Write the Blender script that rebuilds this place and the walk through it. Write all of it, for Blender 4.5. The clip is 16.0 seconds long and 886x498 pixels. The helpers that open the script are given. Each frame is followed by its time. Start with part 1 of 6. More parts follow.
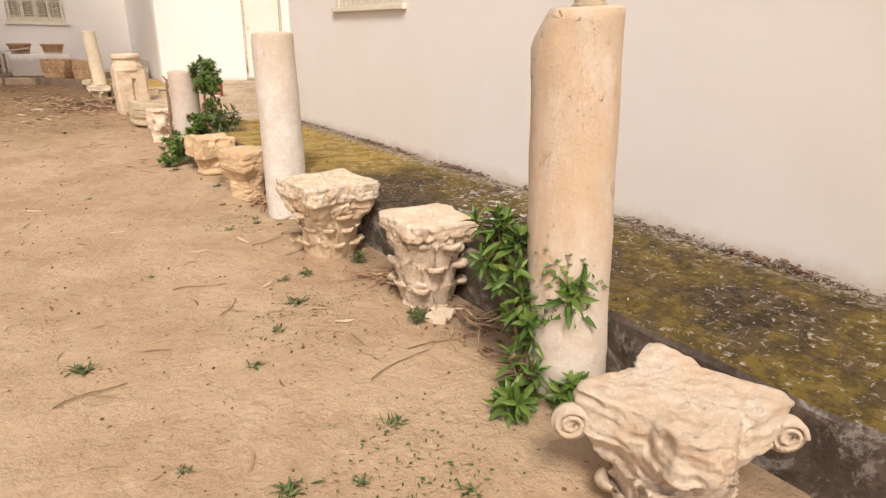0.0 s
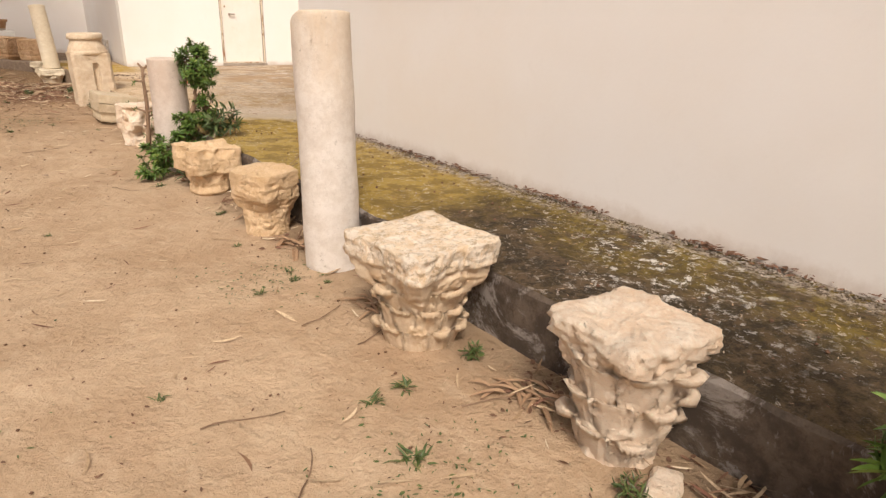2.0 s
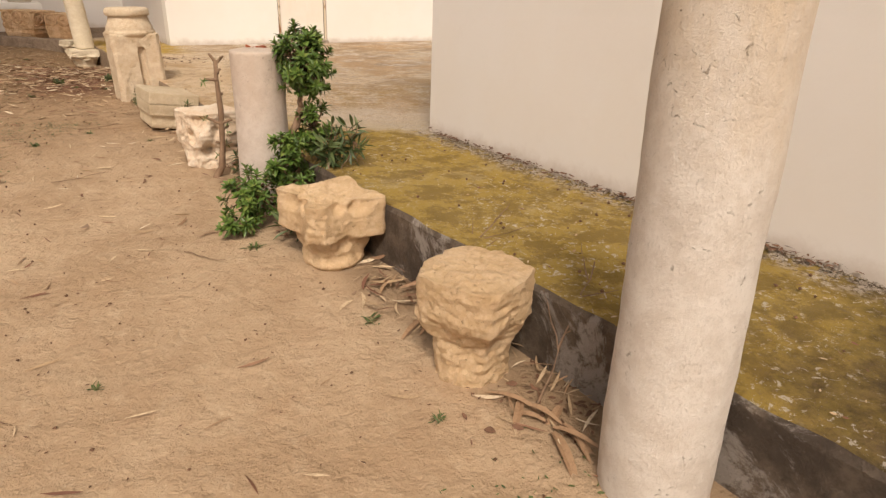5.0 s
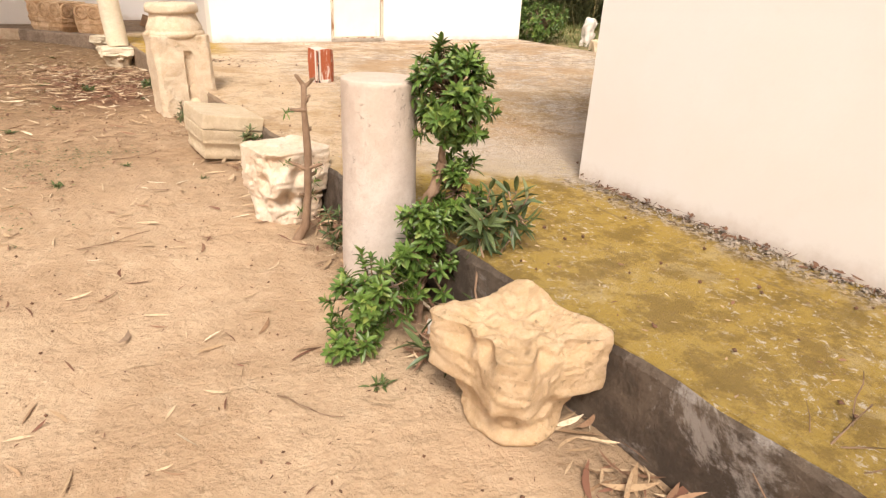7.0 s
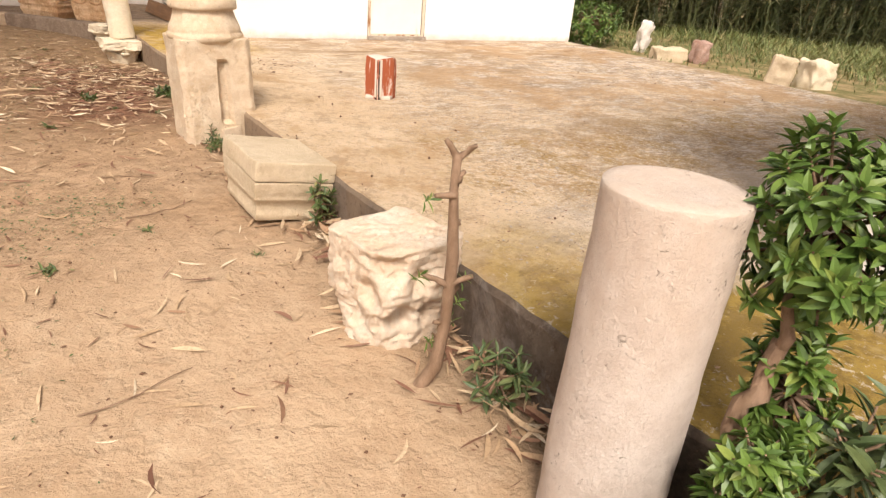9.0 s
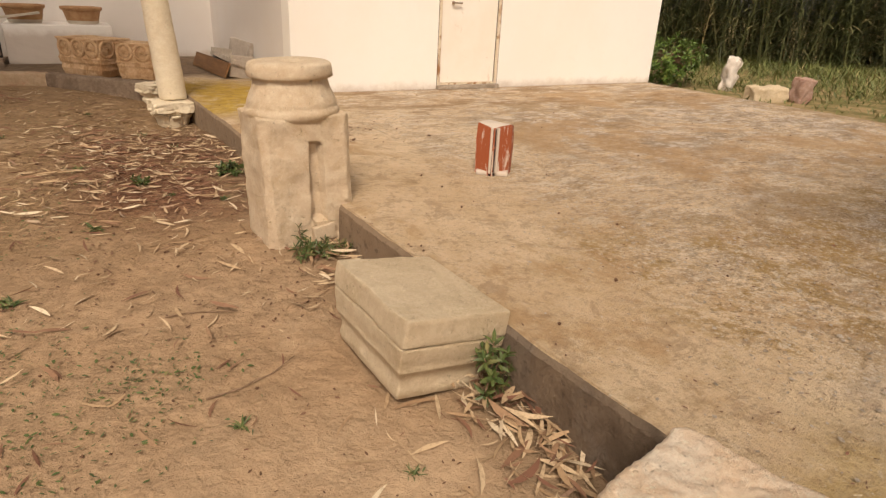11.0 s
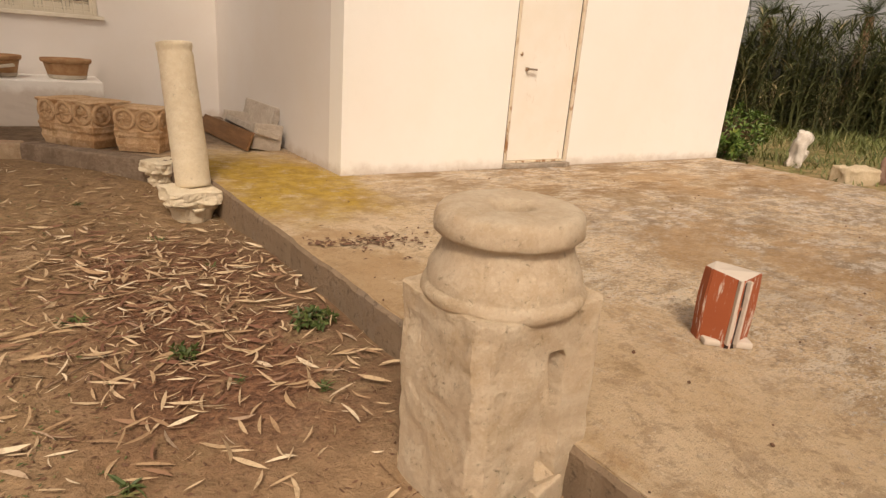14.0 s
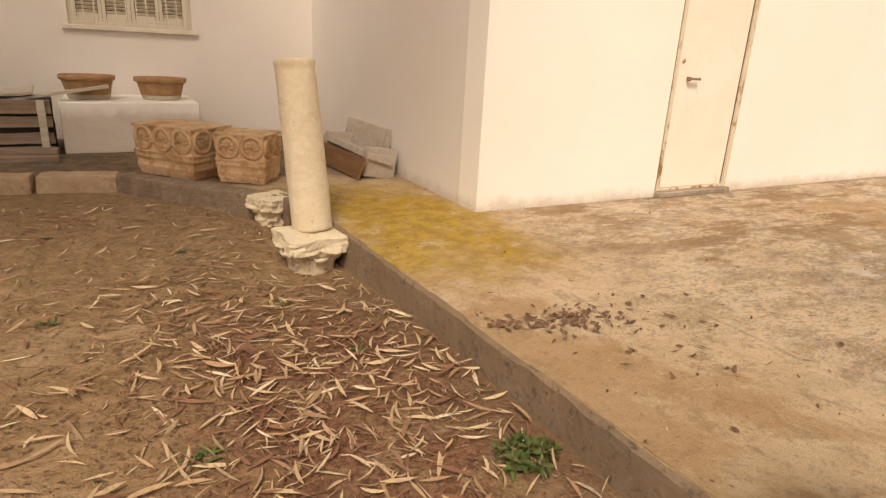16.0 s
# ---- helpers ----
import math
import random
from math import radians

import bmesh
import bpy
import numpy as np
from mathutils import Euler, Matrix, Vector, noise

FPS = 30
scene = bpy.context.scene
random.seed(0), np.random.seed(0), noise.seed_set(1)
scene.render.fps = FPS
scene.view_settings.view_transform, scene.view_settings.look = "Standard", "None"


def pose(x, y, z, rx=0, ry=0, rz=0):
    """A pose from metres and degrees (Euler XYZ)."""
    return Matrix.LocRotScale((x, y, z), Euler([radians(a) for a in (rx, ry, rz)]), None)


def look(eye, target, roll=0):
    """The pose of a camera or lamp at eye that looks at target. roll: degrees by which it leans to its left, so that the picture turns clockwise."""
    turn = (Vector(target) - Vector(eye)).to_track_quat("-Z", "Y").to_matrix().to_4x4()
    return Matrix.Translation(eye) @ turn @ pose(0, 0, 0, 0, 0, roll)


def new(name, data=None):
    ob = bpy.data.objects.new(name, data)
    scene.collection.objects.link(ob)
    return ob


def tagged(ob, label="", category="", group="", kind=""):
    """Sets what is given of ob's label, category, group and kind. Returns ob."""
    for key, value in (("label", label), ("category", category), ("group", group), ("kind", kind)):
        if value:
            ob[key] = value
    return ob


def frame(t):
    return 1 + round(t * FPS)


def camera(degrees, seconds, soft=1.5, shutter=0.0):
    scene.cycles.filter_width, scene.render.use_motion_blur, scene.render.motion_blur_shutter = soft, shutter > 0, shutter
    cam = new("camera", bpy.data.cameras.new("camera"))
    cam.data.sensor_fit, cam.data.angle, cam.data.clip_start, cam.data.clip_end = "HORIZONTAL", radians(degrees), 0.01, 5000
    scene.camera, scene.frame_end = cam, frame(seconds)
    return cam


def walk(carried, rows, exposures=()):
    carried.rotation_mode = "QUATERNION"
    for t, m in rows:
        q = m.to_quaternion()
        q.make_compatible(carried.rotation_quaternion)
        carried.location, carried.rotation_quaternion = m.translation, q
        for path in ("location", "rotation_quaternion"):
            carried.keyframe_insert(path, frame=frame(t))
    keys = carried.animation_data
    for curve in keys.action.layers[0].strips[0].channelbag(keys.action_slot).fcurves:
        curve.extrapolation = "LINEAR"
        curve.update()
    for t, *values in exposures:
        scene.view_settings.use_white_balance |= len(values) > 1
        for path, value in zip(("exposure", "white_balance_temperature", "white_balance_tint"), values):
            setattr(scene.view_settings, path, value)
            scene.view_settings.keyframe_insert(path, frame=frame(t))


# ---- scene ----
cam = camera(72.7, 16.0, soft=1.35)
PATH = [
    (0, (-0.147, -0.629, 1.563), (0.904, 0.936, 0.895), 0.9),
    (0.5, (-0.166, -0.166, 1.578), (0.937, 1.375, 0.939), 0.3),
    (1, (-0.16, 0.268, 1.577), (0.97, 1.793, 0.947), 0.6),
    (1.5, (-0.091, 0.713, 1.564), (0.982, 2.265, 0.901), 1.1),
    (2, (-0.072, 1.138, 1.538), (1.072, 2.618, 0.831), 2.3),
    (2.5, (-0.055, 1.539, 1.536), (1.153, 2.959, 0.812), 2.8),
    (3, (0.012, 1.948, 1.511), (1.181, 3.362, 0.714), 3.2),
    (3.5, (-0.02, 2.349, 1.511), (1.132, 3.768, 0.698), 3.5),
    (4, (-0.074, 2.762, 1.532), (1.105, 4.159, 0.721), 4.6),
    (4.5, (0.023, 3.201, 1.511), (1.121, 4.673, 0.719), 2.3),
    (7, (0.234, 5.306, 1.505), (1.242, 6.826, 0.685), 2.8),
    (7.5, (0.28, 5.739, 1.482), (1.283, 7.243, 0.628), 4.3),
    (8, (0.305, 6.195, 1.496), (1.302, 7.704, 0.641), 4.7),
    (10.5, (0.271, 8.017, 1.516), (1.35, 9.485, 0.689), 5.2),
    (11, (0.313, 8.414, 1.526), (1.28, 9.991, 0.765), 2.9),
    (11.5, (0.284, 8.77, 1.542), (1.28, 10.355, 0.839), 3.1),
    (12, (0.215, 9.132, 1.595), (1.265, 10.714, 0.969), 2.5),
    (12.5, (0.245, 9.501, 1.59), (1.3, 11.097, 1.009), 1.8),
    (13, (0.23, 9.819, 1.603), (1.28, 11.423, 1.032), 2.2),
    (13.5, (0.16, 10.166, 1.625), (1.288, 11.712, 1.042), 3.2),
    (14, (0.152, 10.481, 1.615), (1.234, 12.045, 0.997), 4.5),
    (14.5, (0.187, 10.825, 1.624), (1.111, 12.492, 1.019), 4.4),
    (15, (0.108, 11.136, 1.626), (1.06, 12.781, 1.004), 3.3),
    (15.5, (0.026, 11.427, 1.619), (0.972, 13.065, 0.969), 3.6),
    (16, (0.043, 11.786, 1.619), (0.961, 13.453, 1.003), 3.0),
]
EXPOSURES = [(0.0, 0.37, 5800, 11), (1.5, 0.32, 5800, 11), (2.5, 0.2, 5900, 11), (3.5, 0.04, 6100, 11), (4.5, 0.04, 6150, 11), (6.8, 0.7, 5900, 11), (7.5, 0.87, 5750, 11), (8.2, 0.93, 5650, 11), (10.3, 0.13, 6350, 12), (11.0, 0.07, 6450, 12), (13.5, 0.02, 6600, 13), (16.0, 0.14, 6750, 12)]
walk(cam, [(t, look(eye, target, roll)) for t, eye, target, roll in PATH], EXPOSURES)

# ---- world and sun: a bright hazy day ----
SUN_EL, SUN_AZ = 50.0, 214.0  # degrees; azimuth clockwise from +y: where the sun stands
world = bpy.data.worlds.new("world")
scene.world = world
world.use_nodes = True
wt = world.node_tree
wt.nodes.clear()
sky = wt.nodes.new("ShaderNodeTexSky")
sky.sky_type = "NISHITA"
sky.sun_disc = False
sky.sun_elevation, sky.sun_rotation = radians(SUN_EL), radians(SUN_AZ)
sky.dust_density, sky.air_density = 4.0, 1.0
haze = wt.nodes.new("ShaderNodeHueSaturation")
haze.inputs["Saturation"].default_value = 0.25
tint = wt.nodes.new("ShaderNodeMix")
tint.data_type, tint.blend_type = "RGBA", "MULTIPLY"
tint.inputs["Factor"].default_value = 1.0
tint.inputs["B"].default_value = (1.0, 0.86, 0.72, 1)
back = wt.nodes.new("ShaderNodeBackground")
back.inputs["Strength"].default_value = 0.122
wo = wt.nodes.new("ShaderNodeOutputWorld")
wt.links.new(sky.outputs["Color"], haze.inputs["Color"])
wt.links.new(haze.outputs["Color"], tint.inputs["A"])
wt.links.new(tint.outputs["Result"], back.inputs["Color"])
wt.links.new(back.outputs["Background"], wo.inputs["Surface"])
sun = new("sun", bpy.data.lights.new("sun", "SUN"))
sun.data.energy, sun.data.angle, sun.data.color = 2.5, radians(15), (1.0, 0.86, 0.68)
sd = Vector((math.sin(radians(SUN_AZ)) * math.cos(radians(SUN_EL)), math.cos(radians(SUN_AZ)) * math.cos(radians(SUN_EL)), math.sin(radians(SUN_EL))))
sun.matrix_world = look(sd * 40, (0, 0, 0))

# ---- materials ----
class Mat:
    """A small builder of node materials; p is the place in the object's own metres."""

    def __init__(self, name, rough=0.9, spec=0.25):
        self.m = bpy.data.materials.new(name)
        self.m.use_nodes = True
        self.t = self.m.node_tree
        self.b = self.t.nodes["Principled BSDF"]
        self.b.inputs["Roughness"].default_value = rough
        self.b.inputs["Specular IOR Level"].default_value = spec
        self.p = self.t.nodes.new("ShaderNodeTexCoord").outputs["Object"]

    def put(self, socket, v):
        if isinstance(v, bpy.types.NodeSocket):
            self.t.links.new(v, socket)
        elif isinstance(v, tuple) and len(v) == 3 and socket.type == "RGBA":
            socket.default_value = (*v, 1)
        else:
            socket.default_value = v

    def noise(self, scale, detail=4, rough=0.6, p=None, stretch=None, distort=0.0):
        n = self.t.nodes.new("ShaderNodeTexNoise")
        src = p or self.p
        if stretch:
            mp = self.t.nodes.new("ShaderNodeMapping")
            mp.inputs["Scale"].default_value = stretch
            self.put(mp.inputs["Vector"], src)
            src = mp.outputs["Vector"]
        self.put(n.inputs["Vector"], src)
        for k, v in (("Scale", scale), ("Detail", detail), ("Roughness", rough), ("Distortion", distort)):
            n.inputs[k].default_value = v
        return n.outputs["Fac"]

    def cells(self, scale, p=None, feature="F1"):
        n = self.t.nodes.new("ShaderNodeTexVoronoi")
        n.feature = feature
        self.put(n.inputs["Vector"], p or self.p)
        n.inputs["Scale"].default_value = scale
        return n.outputs["Distance"]

    def ramp(self, v, a, b, lo=0.0, hi=1.0):
        n = self.t.nodes.new("ShaderNodeMapRange")
        n.interpolation_type = "SMOOTHSTEP"
        self.put(n.inputs["Value"], v)
        for k, x in (("From Min", a), ("From Max", b), ("To Min", lo), ("To Max", hi)):
            n.inputs[k].default_value = x
        return n.outputs["Result"]

    def math(self, op, a, b=0.0):
        n = self.t.nodes.new("ShaderNodeMath")
        n.operation = op
        self.put(n.inputs[0], a)
        self.put(n.inputs[1], b)
        return n.outputs[0]

    def mix(self, f, a, b, blend="MIX"):
        n = self.t.nodes.new("ShaderNodeMix")
        n.data_type, n.blend_type = "RGBA", blend
        self.put(n.inputs["Factor"], f)
        self.put(n.inputs["A"], a)
        self.put(n.inputs["B"], b)
        return n.outputs["Result"]

    def xyz(self):
        n = self.t.nodes.new("ShaderNodeSeparateXYZ")
        self.put(n.inputs[0], self.p)
        return n.outputs

    def island(self):
        return self.t.nodes.new("ShaderNodeNewGeometry").outputs["Random Per Island"]

    def each(self):
        return self.t.nodes.new("ShaderNodeObjectInfo").outputs["Random"]

    def colour(self, c):
        self.put(self.b.inputs["Base Color"], c)
        return self

    def rough(self, r):
        self.put(self.b.inputs["Roughness"], r)
        return self

    def bump(self, h, depth=0.01, strength=1.0):
        n = self.t.nodes.new("ShaderNodeBump")
        n.inputs["Strength"].default_value, n.inputs["Distance"].default_value = strength, depth
        self.put(n.inputs["Height"], h)
        old = self.b.inputs["Normal"].links
        if old:
            self.t.links.new(old[0].from_socket, n.inputs["Normal"])
        self.t.links.new(n.outputs["Normal"], self.b.inputs["Normal"])
        return self


def stone(name, base, light, stain, stained=0.5, fine=1.0):
    m = Mat(name, 0.9, 0.15)
    c = m.mix(m.ramp(m.noise(9, 9, 0.76), 0.40, 0.60), base, light)
    c = m.mix(m.math("MULTIPLY", m.ramp(m.noise(4.2, 10, 0.78), 0.46, 0.60), stained), c, stain)
    c = m.mix(m.ramp(m.noise(26, 8, 0.8), 0.54, 0.64, 0, 0.22), c, tuple(x * 0.68 for x in base))
    c = m.mix(m.ramp(m.noise(33, 8, 0.8), 0.56, 0.63, 0, 0.5), c, tuple(min(0.82, x * 1.12) for x in light))
    c = m.mix(m.ramp(m.noise(110, 4, 0.75), 0.56, 0.70, 0, 0.28), c, tuple(x * 0.52 for x in base))
    pits = m.math("MULTIPLY", m.ramp(m.noise(62, 5, 0.7, distort=0.6), 0.60, 0.66), m.ramp(m.noise(7, 6, 0.7), 0.44, 0.56))
    c = m.mix(m.math("MULTIPLY", pits, 0.4), c, tuple(x * 0.32 for x in stain))
    m.colour(c)
    m.bump(m.noise(18, 9, 0.78), 0.018 * fine).bump(m.math("MULTIPLY", pits, -1.0), 0.006 * fine).bump(m.noise(120, 4, 0.75), 0.0035 * fine)
    return m.m


def shaft_mat(name, base, light, stain, low, high, amount):
    """Weathered column marble: fine grain, pits, ochre stain between two heights, run down in streaks."""
    m = Mat(name, 0.82, 0.2)
    x, y, z = m.xyz()
    c = m.mix(m.ramp(m.noise(7, 9, 0.78), 0.40, 0.60), base, light)
    c = m.mix(m.ramp(m.noise(30, 8, 0.8), 0.54, 0.64, 0, 0.35), c, tuple(k * 0.78 for k in base))
    zz = m.math("ADD", z, m.math("MULTIPLY", m.math("SUBTRACT", m.noise(2.2, 7, 0.7, stretch=(1, 1, 0.5)), 0.5), 1.2))
    belt = m.ramp(zz, low, high)
    streak = m.ramp(m.noise(5, 9, 0.78, stretch=(1.4, 1.4, 0.35)), 0.34, 0.60, 0.35, 1.0)
    c = m.mix(m.math("MULTIPLY", m.math("MULTIPLY", belt, streak), amount), c, stain)
    blot = m.math("MULTIPLY", m.ramp(m.noise(9, 9, 0.8, stretch=(1, 1, 0.6)), 0.57, 0.63), m.ramp(zz, low - 0.3, high))
    c = m.mix(m.math("MULTIPLY", blot, 0.6 * amount), c, tuple(k * 0.55 for k in stain))
    pits = m.math("MULTIPLY", m.ramp(m.noise(38, 6, 0.72, distort=0.8), 0.61, 0.66), m.ramp(m.noise(3.5, 6, 0.7), 0.47, 0.58))
    c = m.mix(m.math("MULTIPLY", pits, 0.55), c, tuple(k * 0.34 for k in stain))
    c = m.mix(m.ramp(m.noise(140, 3, 0.7), 0.56, 0.70, 0, 0.25), c, tuple(k * 0.55 for k in base))
    m.colour(c)
    return m.bump(m.noise(14, 9, 0.76), 0.010).bump(m.math("MULTIPLY", pits, -1.0), 0.005).bump(m.noise(130, 4, 0.75), 0.0015).m


def sand_mat():
    m = Mat("sand", 0.95, 0.1)
    x, y, z = m.xyz()
    c = m.mix(m.ramp(m.noise(1.1, 6, 0.65), 0.38, 0.64), (0.50, 0.365, 0.235), (0.405, 0.28, 0.170))
    c = m.mix(m.ramp(m.noise(6, 7, 0.72, stretch=(1.4, 0.8, 1)), 0.5, 0.68, 0, 0.5), c, (0.54, 0.41, 0.275))
    c = m.mix(m.ramp(m.noise(14, 7, 0.75), 0.53, 0.65, 0, 0.35), c, (0.40, 0.27, 0.162))
    c = m.mix(m.ramp(m.noise(55, 5, 0.75), 0.54, 0.66, 0, 0.4), c, (0.33, 0.22, 0.128))
    c = m.mix(m.ramp(m.noise(300, 2, 0.6), 0.58, 0.72, 0, 0.3), c, (0.28, 0.18, 0.11))
    c = m.mix(m.ramp(m.cells(38), 0.10, 0.06, 0, 0.55), c, (0.66, 0.55, 0.42))
    c = m.mix(m.ramp(m.noise(2.4, 8, 0.74, distort=0.5), 0.52, 0.60, 0, 0.36), c, (0.40, 0.27, 0.165))
    # soil darkened by the litter, reddest beside the kerb
    humus = m.math("MULTIPLY", m.ramp(y, 8.6, 10.8), m.ramp(m.noise(1.3, 8, 0.74), 0.30, 0.50, 0.25, 1.0))
    c = m.mix(m.math("MULTIPLY", humus, 0.7), c, m.mix(m.ramp(m.noise(9, 7, 0.75), 0.42, 0.6), (0.25, 0.16, 0.09), (0.38, 0.25, 0.145)))
    soil = m.math("MULTIPLY", m.ramp(m.math("ADD", y, m.math("MULTIPLY", m.noise(1.1, 7, 0.7), 1.6)), 12.3, 13.8), m.ramp(m.noise(2.6, 8, 0.76), 0.34, 0.52, 0.35, 1.0))
    c = m.mix(m.math("MULTIPLY", soil, 0.6), c, m.mix(m.ramp(m.noise(14, 7, 0.76), 0.42, 0.6), (0.155, 0.095, 0.046), (0.28, 0.18, 0.092)))
    red = m.math("MULTIPLY", m.math("MULTIPLY", m.ramp(y, 11.9, 12.9), m.ramp(y, 15.8, 14.4)), m.ramp(x, -0.1, 0.6))
    red = m.math("MULTIPLY", red, m.ramp(m.noise(3.5, 7, 0.72), 0.36, 0.52))
    c = m.mix(m.math("MULTIPLY", red, 0.88), c, m.mix(m.ramp(m.noise(25, 5, 0.75), 0.4, 0.6), (0.105, 0.045, 0.030), (0.24, 0.12, 0.07)))
    # sand turns darker brown in a strip along the kerb
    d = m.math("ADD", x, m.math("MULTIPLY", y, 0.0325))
    kerb_strip = m.math("MULTIPLY", m.ramp(m.math("ADD", d, m.math("MULTIPLY", m.noise(4, 6, 0.7), 0.35)), 1.64, 2.0), 0.6)
    c = m.mix(m.math("MULTIPLY", kerb_strip, m.ramp(x, 2.1, 2.0)), c, (0.20, 0.135, 0.08))
    # grass land away from the yard
    green = m.ramp(m.math("ADD", x, m.math("MULTIPLY", m.noise(1.5, 4, 0.6), 0.8)), 9.3, 10.2)
    c = m.mix(green, c, m.mix(m.ramp(m.noise(2, 6, 0.7), 0.4, 0.6), (0.34, 0.25, 0.13), (0.17, 0.155, 0.06)))
    m.colour(c)
    m.bump(m.noise(4, 7, 0.68), 0.055).bump(m.noise(20, 6, 0.66), 0.013).bump(m.noise(220, 2, 0.6), 0.001)
    return m.m


def slab_mat():
    m = Mat("weathered_concrete", 0.86, 0.25)
    x, y, z = m.xyz()
    wob = m.math("MULTIPLY", m.math("SUBTRACT", m.noise(0.9, 7, 0.68), 0.5), 2.6)
    yy = m.math("ADD", y, wob)
    wob2 = m.math("MULTIPLY", m.math("SUBTRACT", m.noise(1.6, 7, 0.7), 0.5), 1.4)
    xx = m.math("ADD", x, wob2)
    c = m.mix(m.ramp(m.noise(1.2, 8, 0.72), 0.38, 0.60), (0.67, 0.52, 0.345), (0.575, 0.42, 0.255))
    c = m.mix(m.ramp(m.noise(8, 8, 0.75), 0.55, 0.66, 0, 0.6), c, (0.63, 0.51, 0.37))
    c = m.mix(m.ramp(m.noise(5, 9, 0.78, distort=0.5), 0.52, 0.58, 0, 0.5), c, (0.31, 0.205, 0.118))
    c = m.mix(m.ramp(m.noise(22, 7, 0.78), 0.54, 0.61, 0, 0.45), c, (0.29, 0.2, 0.125))
    # the rough, scaled middle of the yard
    rough_zone = m.math("MAXIMUM", m.ramp(xx, 2.3, 3.1, 0.12, 1.0), m.ramp(yy, 14.2, 14.9, 0, 0.6))
    streak = m.noise(2.6, 10, 0.76, stretch=(0.75, 1.2, 1), distort=0.4)
    c = m.mix(m.math("MULTIPLY", rough_zone, m.ramp(streak, 0.49, 0.56, 0, 0.6)), c, (0.32, 0.22, 0.125))
    c = m.mix(m.math("MULTIPLY", rough_zone, m.ramp(m.noise(4.5, 10, 0.78, stretch=(0.5, 1.5, 1), distort=0.3), 0.53, 0.57, 0, 0.8)), c, (0.66, 0.56, 0.42))
    c = m.mix(m.math("MULTIPLY", rough_zone, m.ramp(m.noise(18, 8, 0.78, stretch=(0.7, 1.4, 1)), 0.54, 0.59, 0, 0.65)), c, (0.18, 0.125, 0.082))
    c = m.mix(m.math("MULTIPLY", rough_zone, m.ramp(m.noise(30, 6, 0.78), 0.56, 0.60, 0, 0.75)), c, (0.64, 0.57, 0.48))
    c = m.mix(m.math("MULTIPLY", rough_zone, m.ramp(m.noise(50, 7, 0.82, stretch=(0.55, 1.5, 1)), 0.54, 0.58, 0, 0.55)), c, (0.16, 0.11, 0.075))
    c = m.mix(m.math("MULTIPLY", rough_zone, m.ramp(m.noise(65, 7, 0.82, stretch=(0.6, 1.4, 1)), 0.55, 0.58, 0, 0.7)), c, (0.68, 0.61, 0.52))
    crusty = m.math("MULTIPLY", m.ramp(xx, 3.2, 4.6), m.ramp(m.noise(0.8, 6, 0.7), 0.36, 0.52))
    c = m.mix(m.math("MULTIPLY", crusty, m.ramp(m.noise(4, 9, 0.78, stretch=(0.8, 1.3, 1)), 0.46, 0.53, 0, 0.65)), c, (0.21, 0.155, 0.11))
    c = m.mix(m.math("MULTIPLY", crusty, m.ramp(m.noise(9, 9, 0.8, stretch=(0.8, 1.3, 1)), 0.51, 0.56, 0, 0.8)), c, (0.60, 0.53, 0.45))
    c = m.mix(m.ramp(m.noise(0.42, 8, 0.74, distort=0.5), 0.5, 0.58, 0, 0.62), c, (0.40, 0.245, 0.11))
    c = m.mix(m.ramp(m.noise(0.75, 10, 0.76), 0.54, 0.61, 0, 0.65), c, (0.30, 0.195, 0.095))
    # ochre crust on the near stretch of the yard
    near = m.math("MULTIPLY", m.math("MULTIPLY", m.ramp(yy, 8.0, 8.6), m.ramp(yy, 11.2, 10.0)), m.ramp(xx, 2.0, 2.5))
    c = m.mix(m.math("MULTIPLY", near, m.ramp(m.noise(3.2, 10, 0.8), 0.50, 0.56, 0, 0.75)), c, (0.33, 0.205, 0.065))
    c = m.mix(m.math("MULTIPLY", near, m.ramp(m.noise(24, 8, 0.82), 0.53, 0.57, 0, 0.7)), c, (0.70, 0.61, 0.48))
    c = m.mix(m.math("MULTIPLY", near, m.ramp(m.noise(30, 8, 0.82), 0.54, 0.58, 0, 0.6)), c, (0.19, 0.12, 0.05))
    # brown water stains before the door block
    seam = m.math("MULTIPLY", m.math("MULTIPLY", m.ramp(yy, 13.6, 14.8), m.ramp(xx, 2.6, 3.8)), m.ramp(m.noise(1.7, 10, 0.78, stretch=(0.55, 1.5, 1)), 0.50, 0.56, 0, 0.75))
    c = m.mix(seam, c, (0.25, 0.15, 0.07))
    # corridor beside the long wall: black crust, yellow moss
    lane = m.ramp(yy, 9.0, 7.9)
    black = m.math("MULTIPLY", lane, m.ramp(m.math("ADD", yy, m.math("MULTIPLY", wob2, 1.5)), 4.9, 3.7))
    c = m.mix(m.math("MULTIPLY", lane, 0.9), c, m.mix(m.ramp(m.noise(5, 9, 0.76), 0.43, 0.56), (0.20, 0.130, 0.016), (0.36, 0.245, 0.04)))
    c = m.mix(m.math("MULTIPLY", lane, m.ramp(m.noise(3.4, 9, 0.76, distort=0.4), 0.55, 0.64, 0, 0.4)), c, (0.16, 0.105, 0.03))
    c = m.mix(m.math("MULTIPLY", lane, m.ramp(m.noise(2.3, 9, 0.76, distort=0.4), 0.57, 0.66, 0, 0.38)), c, (0.52, 0.41, 0.22))
    crust = m.mix(m.ramp(m.noise(9, 10, 0.8), 0.44, 0.58), (0.020, 0.014, 0.010), (0.105, 0.070, 0.040))
